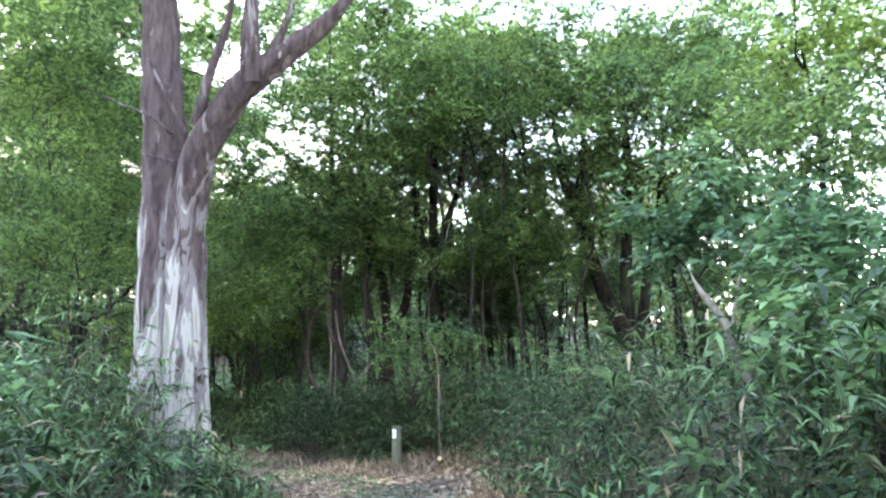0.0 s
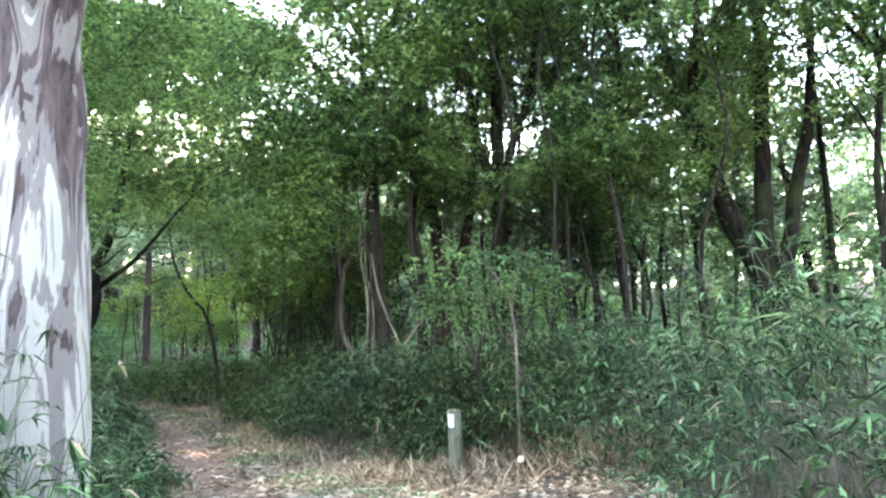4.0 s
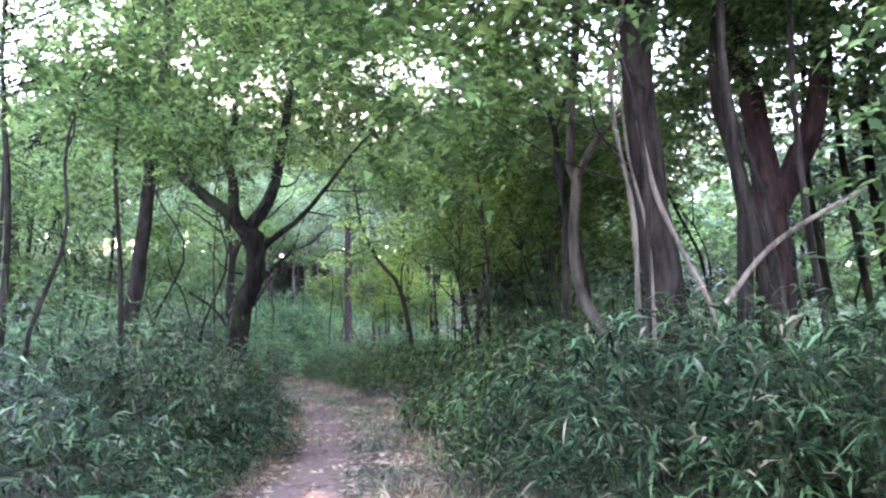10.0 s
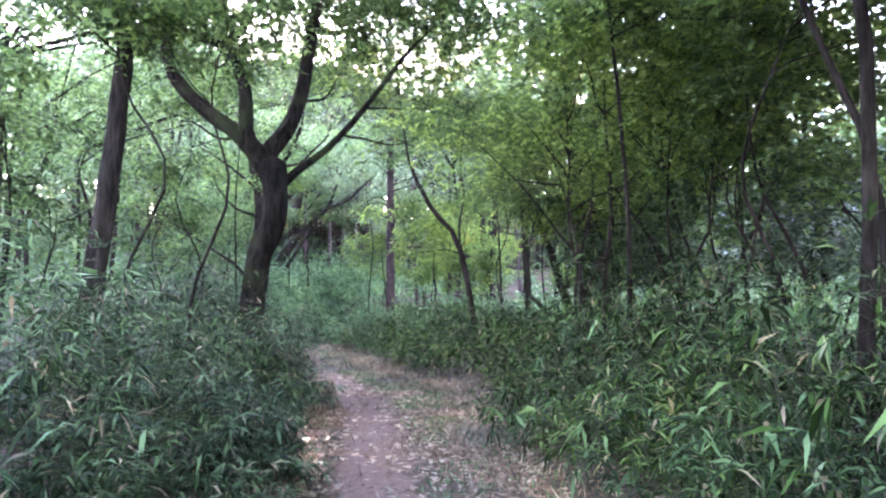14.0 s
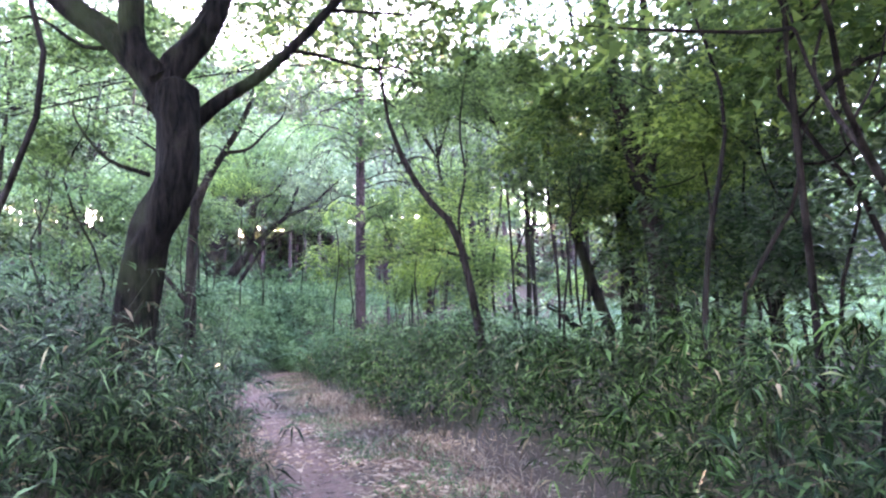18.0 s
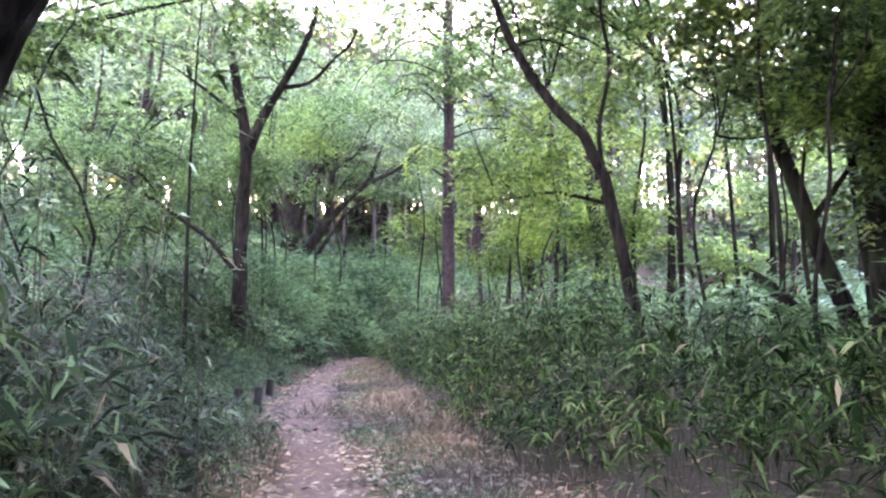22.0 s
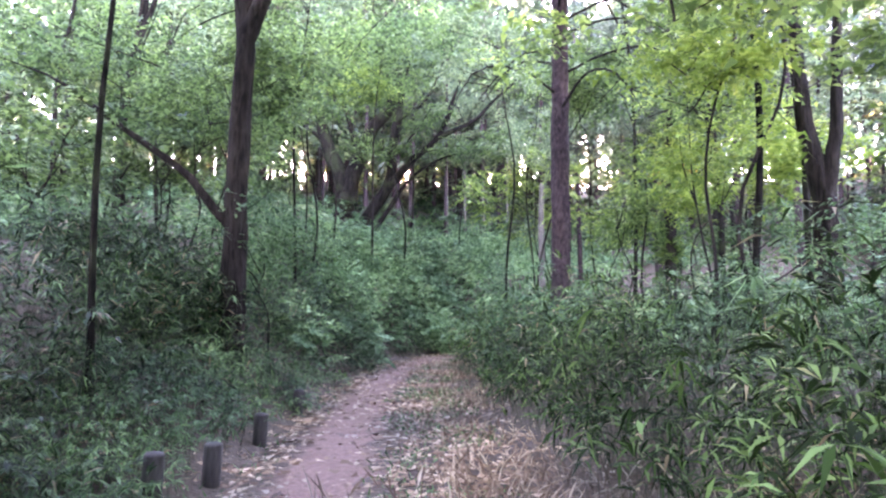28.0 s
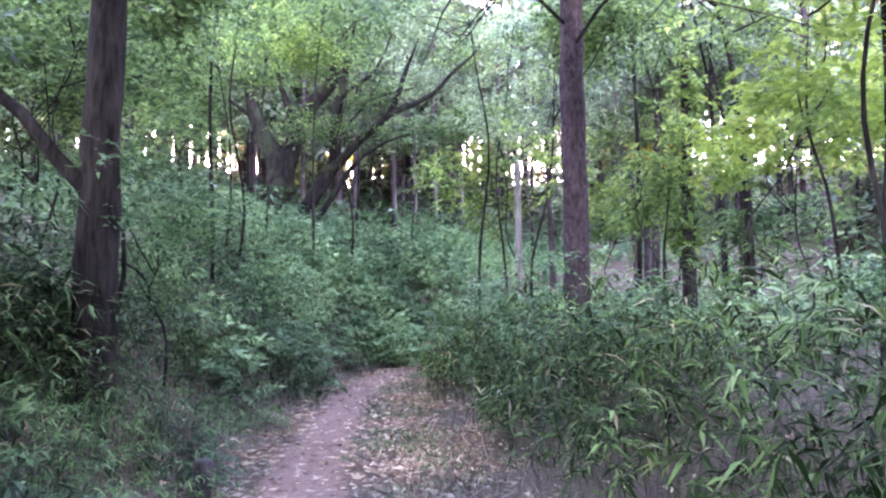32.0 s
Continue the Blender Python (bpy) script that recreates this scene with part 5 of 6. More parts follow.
understorey(79, [(-20.6, 40.6, 1.2, 1.0, 0.6), (-22.6, 42.8, 1.2, 1.0, 0.7),
                 (-12.2, 34.0, 1.2, 1.0, 0.6), (-14.6, 36.4, 1.3, 1.0, 0.7), (-17.6, 40.2, 1.4, 1.1, 0.7), (-24.2, 45.0, 1.3, 1.0, 0.7), (-25.6, 47.6, 1.4, 1.1, 0.8),
                 (-25.0, 37.4, 2.6, 1.0, 0.7), (-29.2, 42.2, 2.5, 1.2, 0.6), (-31.4, 45.4, 2.9, 1.4, 0.6)],
            M_BROAD, "low leafy shrub among bamboo grass", "leafy_shrub", M_BARK, leaf=0.085, dense=1.5)


understorey(70, [(-14.2, 21.5, 3.8, 1.4, 0.7), (-15.5, 23.5, 4.9, 1.5, 0.7), (-12.4, 20.6, 2.4, 1.1, 0.5), (-16.0, 24.8, 3.4, 1.3, 0.6), (-13.9, 22.2, 2.7, 1.2, 0.5), (-28.9, 36.8, 6.6, 1.9, 0.8), (-29.9, 39.0, 5.5, 1.8, 0.7), (-29.8, 42.7, 9.3, 2.2, 0.9), (-30.4, 41.9, 5.3, 1.6, 0.6), (-28.4, 35.5, 5.0, 1.6, 0.7), (-30.3, 39.1, 5.8, 1.5, 0.7), (-31.2, 41.7, 7.8, 1.8, 0.8), (-31.9, 47.2, 9.8, 2, 0.8), (-21.6, 34.2, 9.1, 1.6, 0.7), (-21.5, 30.8, 7.5, 1.6, 0.8)],
            M_MAPLE, "maple with flat spreading layers of green leaves", "layered_maple", M_BLACK, leaf=0.13, dense=0.42)
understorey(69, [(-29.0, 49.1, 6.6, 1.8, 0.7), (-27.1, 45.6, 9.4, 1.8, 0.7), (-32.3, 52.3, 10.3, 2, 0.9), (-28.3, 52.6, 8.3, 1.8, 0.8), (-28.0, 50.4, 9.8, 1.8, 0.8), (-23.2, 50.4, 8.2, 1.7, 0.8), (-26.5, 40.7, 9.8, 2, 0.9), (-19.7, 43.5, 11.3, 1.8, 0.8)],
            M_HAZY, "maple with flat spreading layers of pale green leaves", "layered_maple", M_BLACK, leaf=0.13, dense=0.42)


def bank_shrubs(seed, n, x0, x1, y0, y1, d0, d1, label):
    """Fresh low shrubs and ferns that cover the ground d0 to d1 from the path (left is negative)."""
    rng = np.random.default_rng(seed)
    chunks = []
    for i in range(20000):
        x, y = rng.uniform(x0, x1), rng.uniform(y0, y1)
        if not d0 < off_track(x, y)[0][0] < d1:
            continue
        w = rng.uniform(0.45, 0.85)
        chunks.append(sprays(rng, (x, y, float(ground_z(x, y)[0]) + 0.35), (w, w, rng.uniform(0.35, 0.75)), 34, 0.15, 8, 0.3, 0.25))
        if len(chunks) == n:
            break
    v, f = gather(chunks)
    # Lightened leaf colour stands in for daylight on the shrubs.
    tagged(new("bank_shrubs", mesh_of("bank_shrubs", v, f, M_FERN_LIT, flat=True)), label, "shrubs", kind="stuff")


bank_shrubs(68, 110, -36, -24, 39, 55, -4.5, -0.9, "fresh green ferns and low shrubs covering the bank")
bank_shrubs(65, 70, -34, -29.3, 48.4, 53, -4.5, -0.5, "bright green ferns where the path bends")
bank_shrubs(44, 60, -34, -30, 45.4, 49.6, -4.5, 0.4, "bright green ferns where the path bends")
bank_shrubs(66, 130, -29, -12, 44, 60, 1.5, 12, "fresh green low shrubs on the floor of the open wood")
bank_shrubs(58, 150, -38, -18, 54, 70, -9, 9, "fresh green low shrubs where the wood opens")


def canopy(seed, tops, mat, label, leaf=0.15, n=210, off=7.5, thick=(0.06, 0.095)):
    """Tall thin trees whose open crowns close the sky; each carries the neighbouring crowns on long limbs."""
    rng = np.random.default_rng(seed)
    left = [np.array(q) for q in tops if not in_glade(q[0], q[1], 0.7)]
    while left:
        c = left[0]
        mine = [q for q in left if np.hypot(*(q - c)[:2]) < 6.5][:6]
        left = [q for q in left if not any(q is m for m in mine)]
        x, y, z = np.mean(mine, axis=0)
        fx, fy = x + rng.normal(0, 0.5), y + rng.normal(0, 0.5)
        for k in range(24):
            d0, dx, dy = (off_track(fx + a, fy + q)[0][0] for a, q in ((0, 0), (0.1, 0), (0, 0.1)))
            if abs(d0) > off:
                break
            fx, fy = fx + 3 * (dx - d0) * np.sign(d0), fy + 3 * (dy - d0) * np.sign(d0)
        gz = float(ground_z(fx, fy)[0])
        w = rng.normal(0, 0.2, (2, 2))
        H = z - gz
        trunk = [(fx, fy, gz), (fx + w[0, 0], fy + w[0, 1], gz + H * 0.4), (fx + w[1, 0], fy + w[1, 1], gz + H * 0.72), (fx * 0.7 + x * 0.3, fy * 0.7 + y * 0.3, z + 0.8)]
        r = rng.uniform(*thick)
        stems, clouds = [(trunk, r, 0.025)], []
        fork = np.array(trunk[2])
        for q in mine:
            stems.append(([tuple(fork), tuple(fork * 0.6 + q * 0.4 + [0, 0, 0.5]), tuple(fork * 0.25 + q * 0.75 + [0, 0, 0.4]), tuple(q)], min(r * 0.5, 0.034), 0.01))
            for k in range(4):
                o = rng.normal(0, 1, 3) * np.array([1.3, 1.3, 0.7])
                clouds.append((tuple(q + o), (1.4, 1.4, 0.6), n / 4 * rng.uniform(0.7, 1.3)))
        tree("tall_tree", int(rng.integers(1, 1e6)), stems, clouds, M_BLACK, label, mat, group="tall trees", leaf=leaf, layers=0.4, reach=0.55, twigs=1)


canopy(81, [(-6.1, 22.1, 11.2), (-6.3, 26.3, 10.8), (-1.5, 22.4, 10.9), (1.3, 25.5, 12.8), (4.1, 25.3, 9.9), (5.0, 21.0, 9.7), (6.3, 19.6, 8.3), (7.0, 17.1, 6.6), (-8.4, 17.2, 8.8), (-11.2, 23.9, 10.5), (-3.3, 25.1, 11.6),
            (-11.2, 24.4, 8.6), (-14.1, 25.8, 8.4), (0.0, 28.5, 9.3), (3.4, 28.1, 8.0), (-8.9, 27.2, 10.3)], M_MAPLE, "tall thin tree with an open green crown")
canopy(82, [(-14.2, 30.9, 9.2), (-17.7, 29.3, 8.9), (-19.7, 35.9, 10.1), (-21.0, 28.2, 9.1), (-23.9, 26.8, 7.6), (-22.2, 36.2, 9.1), (-16.7, 40.4, 9.9), (-26.7, 30.3, 8.4), (-23.8, 39.4, 10.6),
            (-24.8, 43.8, 10.1), (-24.1, 34.0, 7.6), (-24.2, 32.3, 8.0), (-16.2, 44.2, 11.7), (-21.7, 33.8, 9.8)], M_MAPLE, "tall thin tree with an open green crown", n=105)
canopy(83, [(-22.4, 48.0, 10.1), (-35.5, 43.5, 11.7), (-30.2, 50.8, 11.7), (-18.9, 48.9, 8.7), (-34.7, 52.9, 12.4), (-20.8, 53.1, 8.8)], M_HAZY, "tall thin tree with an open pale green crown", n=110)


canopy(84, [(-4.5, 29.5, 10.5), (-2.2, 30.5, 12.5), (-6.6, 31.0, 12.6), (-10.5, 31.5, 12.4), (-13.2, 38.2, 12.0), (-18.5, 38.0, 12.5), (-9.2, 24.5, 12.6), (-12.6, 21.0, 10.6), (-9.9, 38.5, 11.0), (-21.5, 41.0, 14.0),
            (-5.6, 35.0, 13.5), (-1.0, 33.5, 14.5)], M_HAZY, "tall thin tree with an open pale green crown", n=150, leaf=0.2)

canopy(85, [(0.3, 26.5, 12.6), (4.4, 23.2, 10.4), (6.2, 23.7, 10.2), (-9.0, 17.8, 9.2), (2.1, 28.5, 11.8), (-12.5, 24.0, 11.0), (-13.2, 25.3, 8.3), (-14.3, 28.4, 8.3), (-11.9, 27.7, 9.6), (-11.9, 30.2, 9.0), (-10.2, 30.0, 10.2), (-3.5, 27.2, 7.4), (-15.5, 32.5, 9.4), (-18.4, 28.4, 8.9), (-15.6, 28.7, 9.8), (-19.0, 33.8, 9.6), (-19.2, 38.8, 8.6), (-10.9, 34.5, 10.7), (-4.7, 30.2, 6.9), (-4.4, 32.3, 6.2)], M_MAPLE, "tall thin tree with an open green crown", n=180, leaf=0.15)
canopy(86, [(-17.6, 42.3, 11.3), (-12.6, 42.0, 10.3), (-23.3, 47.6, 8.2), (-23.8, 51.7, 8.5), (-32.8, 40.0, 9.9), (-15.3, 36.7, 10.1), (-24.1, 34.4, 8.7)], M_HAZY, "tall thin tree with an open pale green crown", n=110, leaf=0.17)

canopy(87, [(4.8, 30.1, 10.2), (6.3, 29.7, 8.3), (7.4, 31.4, 6.3), (5.9, 31.9, 7.3), (3.6, 32.3, 10.7), (-0.4, 25.5, 7.7), (2.0, 26.4, 8.0), (3.6, 27.1, 6.5), (0.8, 29.5, 6.7), (4.5, 26.8, 4.8), (2.8, 30.3, 5.4), (4.3, 26.2, 8.9), (4.7, 21.0, 8.1), (5.9, 19.6, 7.9)], M_MAPLE, "tall thin tree with an open green crown", n=230, leaf=0.13)
canopy(88, [(-30.1, 40.7, 9.4), (-29.9, 47.1, 9.4), (-33.7, 45.7, 10.4), (-9.0, 18.1, 9.2), (7.5, 19.1, 8.3), (6.4, 20.6, 9.4), (6.3, 22.5, 5.9), (5.3, 23.9, 9.2), (0.4, 22.5, 9.6), (2.5, 22.4, 9.9), (6.6, 19.3, 6.1), (-20.0, 26.3, 7.9), (-21.4, 31.6, 9.7), (-23.8, 27.5, 7.3), (-13.4, 35.8, 9.9)], M_MAPLE, "tall thin tree with an open green crown", n=260, leaf=0.13)


canopy(90, [(-11.1, 24.2, 10.8), (-10.9, 22.6, 12.2), (-0.3, 28.4, 9.9), (-0.2, 27.0, 11.2), (6.2, 28.7, 9.4), (4.4, 26.2, 12.2), (11.3, 25.7, 7.4), (11.2, 24.2, 10.6), (9.2, 25.8, 9.2)], M_MAPLE, "tall thin tree with an open green crown", n=230, leaf=0.17)

# unseen roof of leaves, added high out of view to shade the path
canopy(94, [(-7.0, 16.0, 13.0), (-10.0, 20.5, 14.0), (-12.0, 24.0, 13.5), (-13.0, 29.0, 13.5), (-16.0, 27.0, 13.0), (-13.5, 32.5, 14.0), (-17.5, 31.5, 14.0), (-16.5, 35.0, 14.0), (-20.5, 32.5, 13.5), (-19.0, 36.0, 14.5), (-11.0, 26.5, 14.5), (-14.5, 30.5, 15.0), (-18.5, 29.0, 13.0), (-15.0, 33.5, 15.0), (-21.5, 35.5, 14.5), (-12.0, 34.5, 14.0), (-17.0, 33.0, 15.0), (-22.5, 31.0, 13.0), (-13.0, 26.5, 14.5), (-19.5, 34.0, 15.0)],
       M_MAPLE, "large forest tree whose high crown roofs the path", n=420, leaf=0.26, off=9.0, thick=(0.12, 0.16))

canopy(93, [(-19.5, 40.0, 8.6), (-22.0, 43.0, 10.4), (-20.5, 41.5, 9.8), (-24.5, 45.5, 11.5), (-18.2, 42.5, 10.2), (-15.8, 39.5, 9.4)], M_MAPLE, "tall thin tree with an open green crown", n=170, leaf=0.14, off=5.5, thick=(0.045, 0.06))
canopy(92, [(-0.6, 27.2, 7.6), (-1.8, 26.2, 9.0), (0.4, 26.4, 8.8), (-0.9, 28.4, 10.4), (-2.4, 28.0, 8.2), (-3.2, 27.0, 10.0), (-1.2, 25.6, 6.4), (-2.8, 26.4, 6.0), (0.8, 27.4, 6.6), (2.0, 26.0, 9.6), (3.2, 25.4, 7.4)], M_MAPLE, "tall thin tree with an open green crown", n=320, leaf=0.15, thick=(0.05, 0.07))

canopy(91, [(-6.1, 23.2, 11.8), (-4.7, 24.7, 12.9), (-2.4, 26.3, 13.6), (-1.1, 24.0, 10.5), (7.5, 26.0, 12.3), (10.7, 28.1, 11.1), (11.1, 25.5, 9.0), (8.2, 27.1, 7.4), (11.8, 27.8, 13.1), (11.3, 25.9, 6.8), (5.6, 26.5, 8.9), (0.9, 24.3, 9.9), (4.5, 25.7, 12.2), (6.3, 28.7, 6.2), (9.2, 26.1, 5.1)], M_MAPLE, "tall thin tree with an open green crown", n=230, leaf=0.17, thick=(0.05, 0.075))

canopy(95, [(-19.3, 22.7, 7.7), (-21.3, 23.8, 6.6), (-21.0, 26.2, 9.7), (-15.6, 25.6, 7.9), (-14.8, 28.7, 8.9), (-14.7, 31.3, 8.8), (-11.1, 29.2, 8.0), (-11.2, 31.5, 8.9), (-18.6, 35.2, 8.9), (-18.6, 37.3, 10.3), (-18.4, 39.7, 10.6), (-15.3, 37.3, 8.4), (-18.2, 37.8, 9.1), (-15.5, 41.4, 10.9), (-12.5, 38.8, 8.7)], M_MAPLE, "tall thin tree with an open green crown", n=190, leaf=0.15, thick=(0.045, 0.065))

creeper = tree("creeper_clad_tree", 140, [
    ([(-21.7, 46.6, 0.6), (-21.7, 46.6, 2.6), (-21.65, 46.6, 4.6), (-21.6, 46.6, 8.5)], 0.16, 0.07),
], [((-21.7, 46.6, 3.0), (0.32, 0.32, 0.7), 130), ((-21.68, 46.6, 4.3), (0.3, 0.3, 0.8), 130), ((-21.66, 46.6, 5.7), (0.34, 0.34, 0.8), 130), ((-21.6, 46.6, 8.2), (1.3, 1.3, 0.8), 200)],
     M_BARK, "upright trunk clad in bright green creeper", M_FRESH, leaf=0.12, reach=0.2, layers=0)
tree("slim_pale_tree", 141, [([(-26.3, 48.0, 0.8), (-26.28, 48.0, 2.2), (-26.33, 48.0, 3.6), (-26.3, 48.0, 5.2)], 0.1, 0.08)], [((-26.3, 48.2, 5.6), (0.9, 0.9, 0.5), 120)],
     M_PALE, "slim pale trunk among green leaves", M_FRESH)
for i, (x, y) in enumerate([(-37.4, 57.4), (-36.6, 57.9), (-38.3, 57.0), (-35.6, 58.6)]):
    tree("pale_pole_tree", 142 + i, [([(x, y, 2), (x + 0.05, y, 4.5), (x - 0.04, y, 7.8), (x, y, 10)], 0.075, 0.05)], [((x, y, 9.8), (1.3, 1.3, 0.8), 120)],
         M_PALE, "slim straight pale trunk beyond the clearing", M_HAZY, group="slim pale trunks", leaf=0.18)


def far_bushes(seed, n):
    """Low leafy bushes on the floor of the distant wood."""
    rng = np.random.default_rng(seed)
    chunks = []
    for i in range(n):
        a, r = rng.uniform(radians(-75), radians(95)), rng.uniform(20, 58)
        x, y = -14 - math.sin(a) * r, 30 + math.cos(a) * r
        if abs(off_track(x, y)[0][0]) < 6:
            continue
        gz = float(ground_z(x, y)[0])
        w = rng.uniform(1.2, 2.4)
        chunks.append(sprays(rng, (x, y, gz + 0.8), (w, w, rng.uniform(0.8, 1.6)), 48, 0.36, 7, 0.6, 0.5))
    v, f = gather(chunks)
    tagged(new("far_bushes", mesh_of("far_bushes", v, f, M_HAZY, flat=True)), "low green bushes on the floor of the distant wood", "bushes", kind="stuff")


far_bushes(67, 190)


# ---- far woods ----
def far_woods(seed, n, r0, r1, a0, a1, label, mat, top=(9, 14), leaf=0.36, per=7, count=36, clouds=9, low=0.06):
    rng = np.random.default_rng(seed)
    chunks, trunks = [], []
    for i in range(n):
        a, r = rng.uniform(a0, a1), rng.uniform(r0, r1)
        x, y = -14 - math.sin(a) * r, 30 + math.cos(a) * r
        if abs(off_track(x, y)[0][0]) < (13 if 34 < y < 58 else 5) or in_glade(x, y):
            continue
        gz = float(ground_z(x, y)[0])
        H = rng.uniform(*top)
        v, q, cap = tube([(x, y, gz - 0.2), (x + rng.normal(0, 0.2), y, gz + H * 0.5), (x + rng.normal(0, 0.4), y, gz + H)], rng.uniform(0.08, 0.2), 0.04, sides=6, rings=6, rng=rng)
        trunks.append((v, as_tris(np.vstack([q, cap]))))
        for k in range(clouds):
            z = gz + H * rng.uniform(low, 1.0) ** 0.9
            w = 2.0 if z > gz + 2.5 else 1.4
            chunks.append(sprays(rng, (x + rng.normal(0, 1.6), y + rng.normal(0, 1.6), z), (w, w, 0.8), count, leaf, per, 0.8, 0.7))
    v, f = gather(chunks)
    tv, tf = gather(trunks)
    me = mesh_of("far_woods", np.vstack([v, tv]), np.vstack([f, tf + len(v)]), [mat, M_BARK], np.r_[np.zeros(len(f)), np.ones(len(tf))], flat=True)
    tagged(new("far_woods", me), label, "woodland", kind="stuff")


far_woods(61, 24, 20, 40, radians(-80), radians(95), "distant green trees closing the wood", M_MAPLE, top=(6, 10))
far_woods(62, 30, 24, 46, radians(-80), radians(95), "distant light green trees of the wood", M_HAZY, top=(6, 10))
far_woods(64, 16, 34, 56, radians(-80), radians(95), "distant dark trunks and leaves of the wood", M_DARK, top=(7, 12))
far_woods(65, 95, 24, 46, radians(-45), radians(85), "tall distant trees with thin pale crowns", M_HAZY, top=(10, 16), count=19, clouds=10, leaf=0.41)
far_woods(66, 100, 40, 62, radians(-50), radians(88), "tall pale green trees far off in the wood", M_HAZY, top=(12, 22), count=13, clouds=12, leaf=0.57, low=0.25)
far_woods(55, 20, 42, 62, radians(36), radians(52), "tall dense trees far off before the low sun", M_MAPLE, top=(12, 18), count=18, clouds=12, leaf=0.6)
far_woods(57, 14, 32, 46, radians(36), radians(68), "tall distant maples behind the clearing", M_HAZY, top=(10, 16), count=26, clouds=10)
# Unseen woods behind, added and thickened to hold back light from that side.
far_woods(63, 55, 30, 60, radians(95), radians(280), "unseen trees behind the start of the path, added to block light", M_MAPLE, top=(8, 15), count=16, leaf=0.9)


def trunk_wood(seed, n, r0, r1, a0, a1):
    """A dense stand of thin far conifers: bare trunks below, needles above, dark brush at the foot."""
    rng = np.random.default_rng(seed)
    chunks, trunks = [], []
    for i in range(n):
        a, r = rng.uniform(a0, a1), rng.uniform(r0, r1)
        x, y = -14 - math.sin(a) * r, 30 + math.cos(a) * r
        if abs(off_track(x, y)[0][0]) < 6:
            continue
        gz = float(ground_z(x, y)[0])
        H = rng.uniform(11, 17)
        w = rng.normal(0, 0.25, 2)
        v, q, cap = tube([(x, y, gz - 0.2), (x + w[0] * 0.4, y, gz + H * 0.5), (x + w[0], y + w[1], gz + H)], rng.uniform(0.07, 0.17), 0.04, sides=6, rings=6, rng=rng)
        trunks.append((v, as_tris(np.vstack([q, cap]))))
        for k in range(6):
            f = rng.uniform(0.3, 1.0)
            chunks.append(sprays(rng, (x + w[0] * f + rng.normal(0, 1.0), y + rng.normal(0, 1.0), gz + H * f), (1.6, 1.6, 0.5), 11, 0.6, 6, 0.7, 0.6, slim=0.3))
        chunks.append(sprays(rng, (x + rng.normal(0, 0.8), y + rng.normal(0, 0.8), gz + 0.7), (1.3, 1.3, 0.8), 12, 0.5, 6, 0.5, 0.5))
    v, f = gather(chunks)
    tv, tf = gather(trunks)
    me = mesh_of("conifer_wood", np.vstack([v, tv]), np.vstack([f, tf + len(v)]), [M_PINE, M_PINEBARK], np.r_[np.zeros(len(f)), np.ones(len(tf))], flat=True)
    tagged(new("conifer_wood", me), "dense far stand of thin brown conifer trunks", "woodland", kind="stuff")


trunk_wood(59, 300, 36, 60, radians(0), radians(68))


def drooping_pines(seed, spots):
    rng = np.random.default_rng(seed)
    for x, y, z in spots:
        gz = float(ground_z(x, y)[0])
        w = rng.normal(0, 0.2, 2)
        tree("drooping_pine", int(rng.integers(1, 1e6)), [([(x, y, gz), (x + w[0] * 0.5, y, gz + 3.0), (x + w[0], y + w[1], z), (x + w[0], y + w[1], z + 5)], 0.13, 0.04)],
             [((x + rng.normal(0, 0.5), y + rng.normal(0, 0.5), z + k * 1.3 - 1.5), (1.5, 1.5, 0.55), 130) for k in range(5)],
             M_PINEBARK, "thin pine with drooping grey-green needles", M_PINE, group="drooping pines", slim=0.1, leaf=0.3, per=9, reach=0.4, layers=0, droop=0.9, twigs=3)


drooping_pines(60, [(-28.4, 53.8, 9.4), (-25.4, 54.2, 8.4), (-24.0, 50.9, 9.0), (-22.1, 52.8, 9.3), (-19.8, 50.6, 8.6), (-26.6, 56.5, 10.5)])

# ---- marker post and stakes ----
M_POST = plain_mat("weathered_post_wood", (0.055, 0.055, 0.034), (0.14, 0.132, 0.085), 25, 0.85, 0.12)
M_STAKE = plain_mat("charred_stake_wood", (0.016, 0.013, 0.011), (0.05, 0.042, 0.036), 30, 0.85, 0.2)
M_LABEL = plain_mat("white_plate", (0.72, 0.76, 0.82), (0.8, 0.82, 0.86), 8, 0.4, 1, 0.02)
M_CUT = plain_mat("cut_wood", (0.42, 0.3, 0.17), (0.6, 0.46, 0.28), 30, 0.8)


def rounded_post(r, h, sides=20, dome=0.3):
    bm = bmesh.new()
    prof = [(r * 1.0, 0), (r, h * 0.5), (r * 0.98, h - r * 0.3), (r * 0.9, h - r * 0.1), (r * 0.7, h), (0.0, h + r * 0.02)]
    rings = []
    for q, z in prof[:-1]:
        rings.append([bm.verts.new((q * math.cos(6.2832 * i / sides), q * math.sin(6.2832 * i / sides), z)) for i in range(sides)])
    tip = bm.verts.new((0, 0, prof[-1][1]))
    for a, b in zip(rings, rings[1:]):
        for i in range(sides):
            bm.faces.new((a[i], a[(i + 1) % sides], b[(i + 1) % sides], b[i]))
    for i in range(sides):
        bm.faces.new((rings[-1][i], rings[-1][(i + 1) % sides], tip))
    for f in bm.faces:
        f.smooth = True
    return bm


def box(sx, sy, sz, bevel=0.004):
    bm = bmesh.new()
    bmesh.ops.create_cube(bm, size=1)
    bmesh.ops.scale(bm, vec=(sx, sy, sz), verts=bm.verts)
    bmesh.ops.bevel(bm, geom=bm.edges[:], offset=bevel, segments=2, affect="EDGES")
    return bm


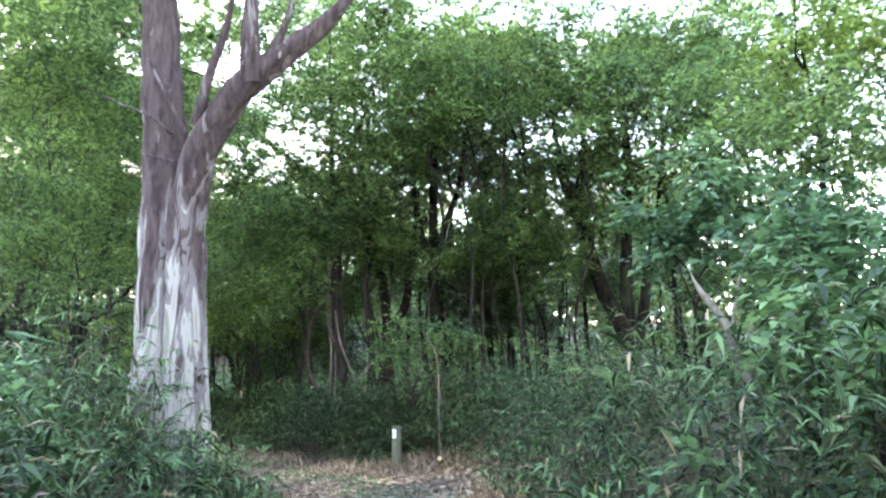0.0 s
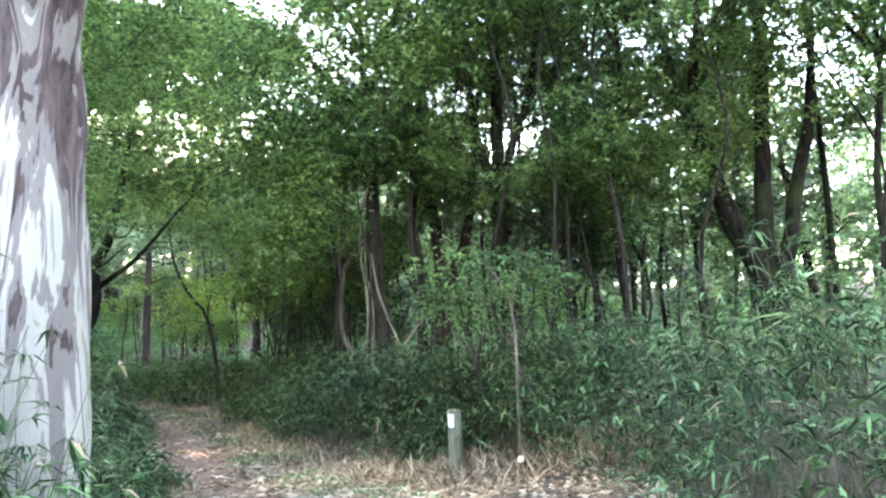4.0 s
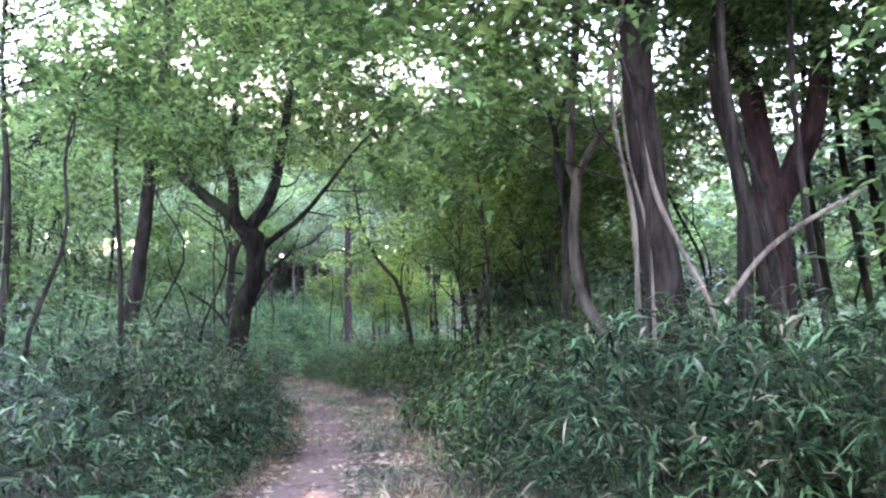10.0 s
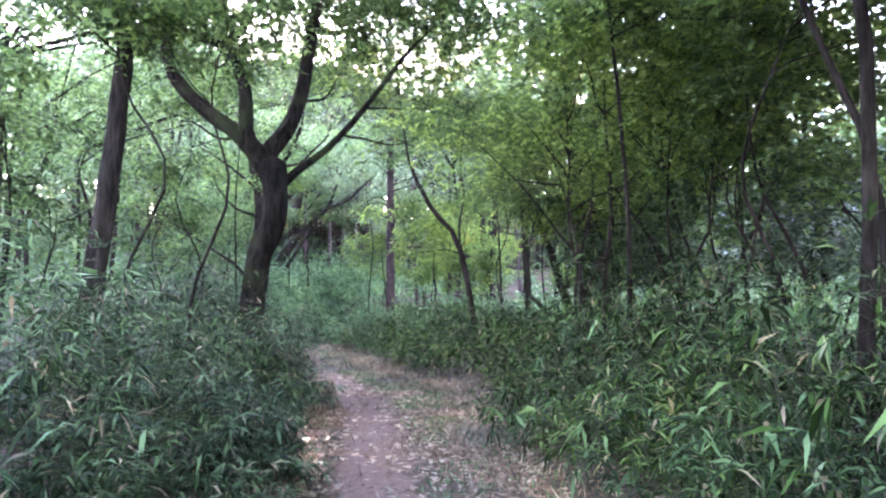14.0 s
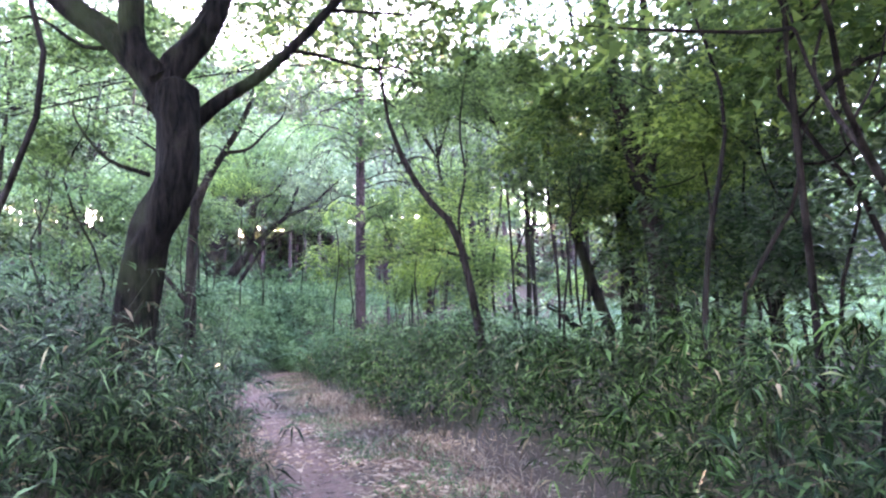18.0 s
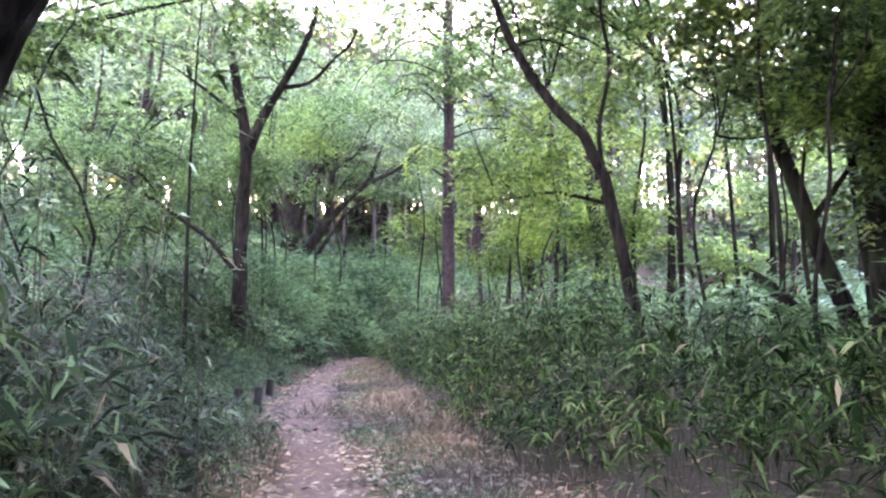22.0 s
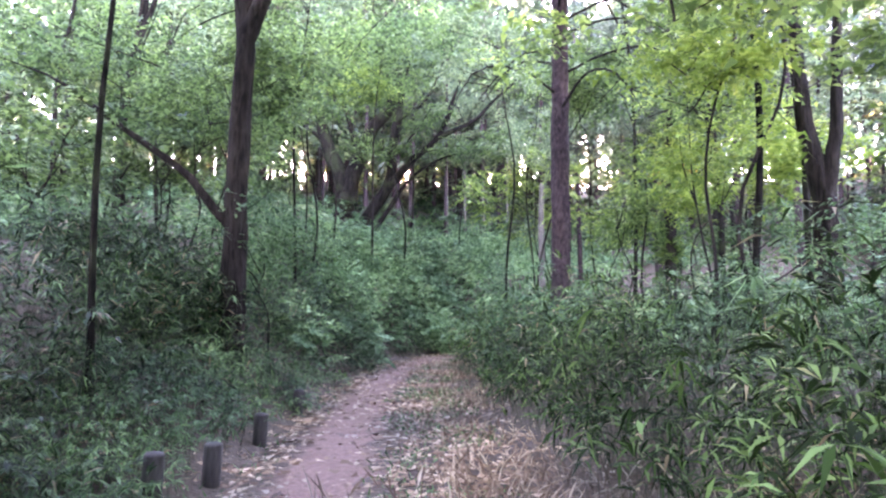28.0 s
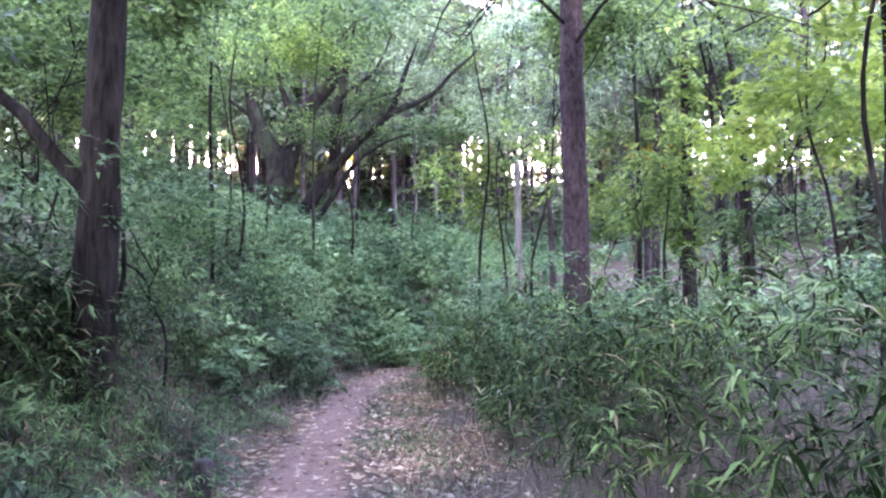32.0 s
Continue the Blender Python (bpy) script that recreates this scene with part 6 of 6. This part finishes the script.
def marker_post(x, y, turn):
    gz = float(ground_z(x, y)[0])
    e = root("marker_post", x, y, gz - 0.1, "short weathered round wooden post with a white plate", "post")
    e.rotation_euler = (0, 0, turn)
    part("post", rounded_post(0.085, 0.1 + 0.8 - gz), M_POST, e)
    pl = part("plate", box(0.075, 0.008, 0.15), M_LABEL, e, "blank white rectangular plate")
    pl.location = (0, -0.086, 0.1 + 0.8 - gz - 0.13)
    ring = bmesh.new()
    n = 20
    rings = [[ring.verts.new((r * math.cos(6.2832 * i / n), y, 0.012 + r * math.sin(6.2832 * i / n))) for i in range(n)] for r, y in ((0.019, -0.0045), (0.019, -0.0062), (0.0235, -0.0062), (0.0235, -0.0045))]
    for a, b in zip(rings, rings[1:]):
        for i in range(n):
            ring.faces.new((a[i], a[(i + 1) % n], b[(i + 1) % n], b[i]))
    part("printed_ring", ring, M_STAKE, pl, "thin dark ring printed on the plate")


marker_post(-1.18, 17.95, radians(-18))

stakes = [(-6.55, 18.72), (-15.8, 29.9), (-18.6, 32.05), (-19.75, 33.4), (-20.03, 34.02), (-21.17, 35.2), (-22.6, 36.7)]
first = None
for x, y in stakes:
    gz = float(ground_z(x, y)[0])
    if first is None:
        first = root("edging_stake", x, y, gz - 0.1, "short dark wooden stake at the edge of the path", "stake", "edging stakes")
        part("stake", rounded_post(0.075, 0.45, 14), M_STAKE, first)
    else:
        copy_thing(first, pose(x, y, gz - 0.1, 2, 3, 40))


# ---- vines and dead wood ----
def climber(name, runs, mat, label, category, base, part_name="stem"):
    e = root(name, *base, label, category)
    rng = np.random.default_rng(len(name))
    for pts, r0, r1 in runs:
        part(part_name, tube_mesh(part_name, pts, r0, r1, mat, base, sides=7, rings=22, rng=rng, rough=0.07), mat, e)
    return e


climber("climbing_vine", [
    ([(-3.31, 21.13, 0.30), (-3.29, 21.26, 1.47), (-3.28, 21.33, 2.51), (-3.39, 21.34, 3.28), (-3.39, 21.34, 3.88), (-3.19, 21.27, 4.59), (-3.03, 21.26, 5.28), (-2.85, 21.33, 6.43), (-3.06, 21.39, 7.18)], 0.0248, 0.0149),
    ([(-3.16, 21.11, 0.30), (-3.15, 21.20, 1.47), (-3.17, 21.29, 2.35), (-3.29, 21.32, 3.03), (-3.33, 21.32, 3.98)], 0.0182, 0.0116),
    ([(-3.07, 21.24, 5.28), (-2.55, 21.34, 5.50), (-1.87, 21.56, 5.58), (-1.32, 21.73, 5.55)], 0.0116, 0.00497),
    ([(-3.08, 21.24, 5.33), (-3.37, 21.07, 5.78), (-3.29, 21.10, 6.16)], 0.00994, 0.00497),
    ([(-3.07, 21.24, 5.22), (-3.64, 20.99, 5.34), (-4.23, 20.80, 5.04)], 0.00994, 0.00414),
    ([(-3.19, 21.34, 3.32), (-3.08, 21.29, 2.67), (-2.90, 21.26, 2.16), (-2.67, 21.27, 1.52), (-2.54, 21.26, 0.40)], 0.0248, 0.0166),
    ([(-2.65, 21.31, 1.65), (-2.22, 21.45, 2.16), (-1.55, 21.66, 2.56)], 0.0248, 0.0166),
], M_VINE, "bare greyish vines climbing a tree trunk", "vine", (-3.15, 21.1, float(ground_z(-3.15, 21.1)[0])))

climber("bare_sapling", [
    ([(-0.38, 17.6, 0.02), (-0.37, 17.6, 1.02), (-0.36, 17.6, 1.69), (-0.42, 17.6, 2.09), (-0.6, 17.59, 2.41), (-0.78, 17.58, 2.58)], 0.017, 0.008),
    ([(-0.39, 17.6, 1.89), (-0.31, 17.6, 2.28), (-0.22, 17.61, 2.6)], 0.012, 0.006),
], M_VINE, "thin bare pale sapling stem in front of bamboo grass", "sapling", (-0.38, 17.6, float(ground_z(-0.38, 17.6)[0])))

climber("dead_branch", [
    ([(2.81, 11.13, 0.2), (2.81, 11.13, 1.18), (2.77, 11.37, 1.59), (2.75, 11.48, 1.86), (2.63, 11.74, 2.21), (2.59, 11.86, 2.4)], 0.05, 0.02),
    ([(2.79, 11.47, 1.85), (2.94, 11.51, 2.36), (3.11, 11.55, 2.7)], 0.02, 0.008),
], M_PALE, "pale dead branch standing in leafy shrubs", "branch", (2.81, 11.13, float(ground_z(2.81, 11.13)[0])))

climber("dead_stub", [([(-11.1, 35.3, 0.5), (-11.43, 35.14, 1.19), (-12.0, 34.9, 1.85), (-12.25, 34.8, 2.05)], 0.07, 0.05)],
        M_BLACK, "dark broken branch sticking out of bamboo grass", "branch", (-11.1, 35.3, float(ground_z(-11.1, 35.3)[0])))


def sawn_stub(x, y, z, r, length, turn):
    """A short slanting stub rising from the litter, bark round it and a pale cut end."""
    e = root("sawn_stub", x, y, z, "short slanting stub of wood with a pale sawn end", "stub")
    way = np.array([math.cos(turn), math.sin(turn), -0.75]) * length
    part("bark", tube_mesh("bark", [(0, 0, 0), way * 0.5, way], r, r * 0.97, M_VINE, (0, 0, 0), sides=14, rings=9), M_VINE, e)
    bm = bmesh.new()
    bmesh.ops.create_cone(bm, cap_ends=True, segments=16, radius1=r * 0.95, radius2=r * 0.9, depth=0.012)
    c = part("sawn_end", bm, M_CUT, e, "pale sawn wood")
    c.matrix_basis = look((0, 0, 0), tuple(way))


sawn_stub(-0.37, 17.5, 0.27, 0.045, 0.4, radians(75))
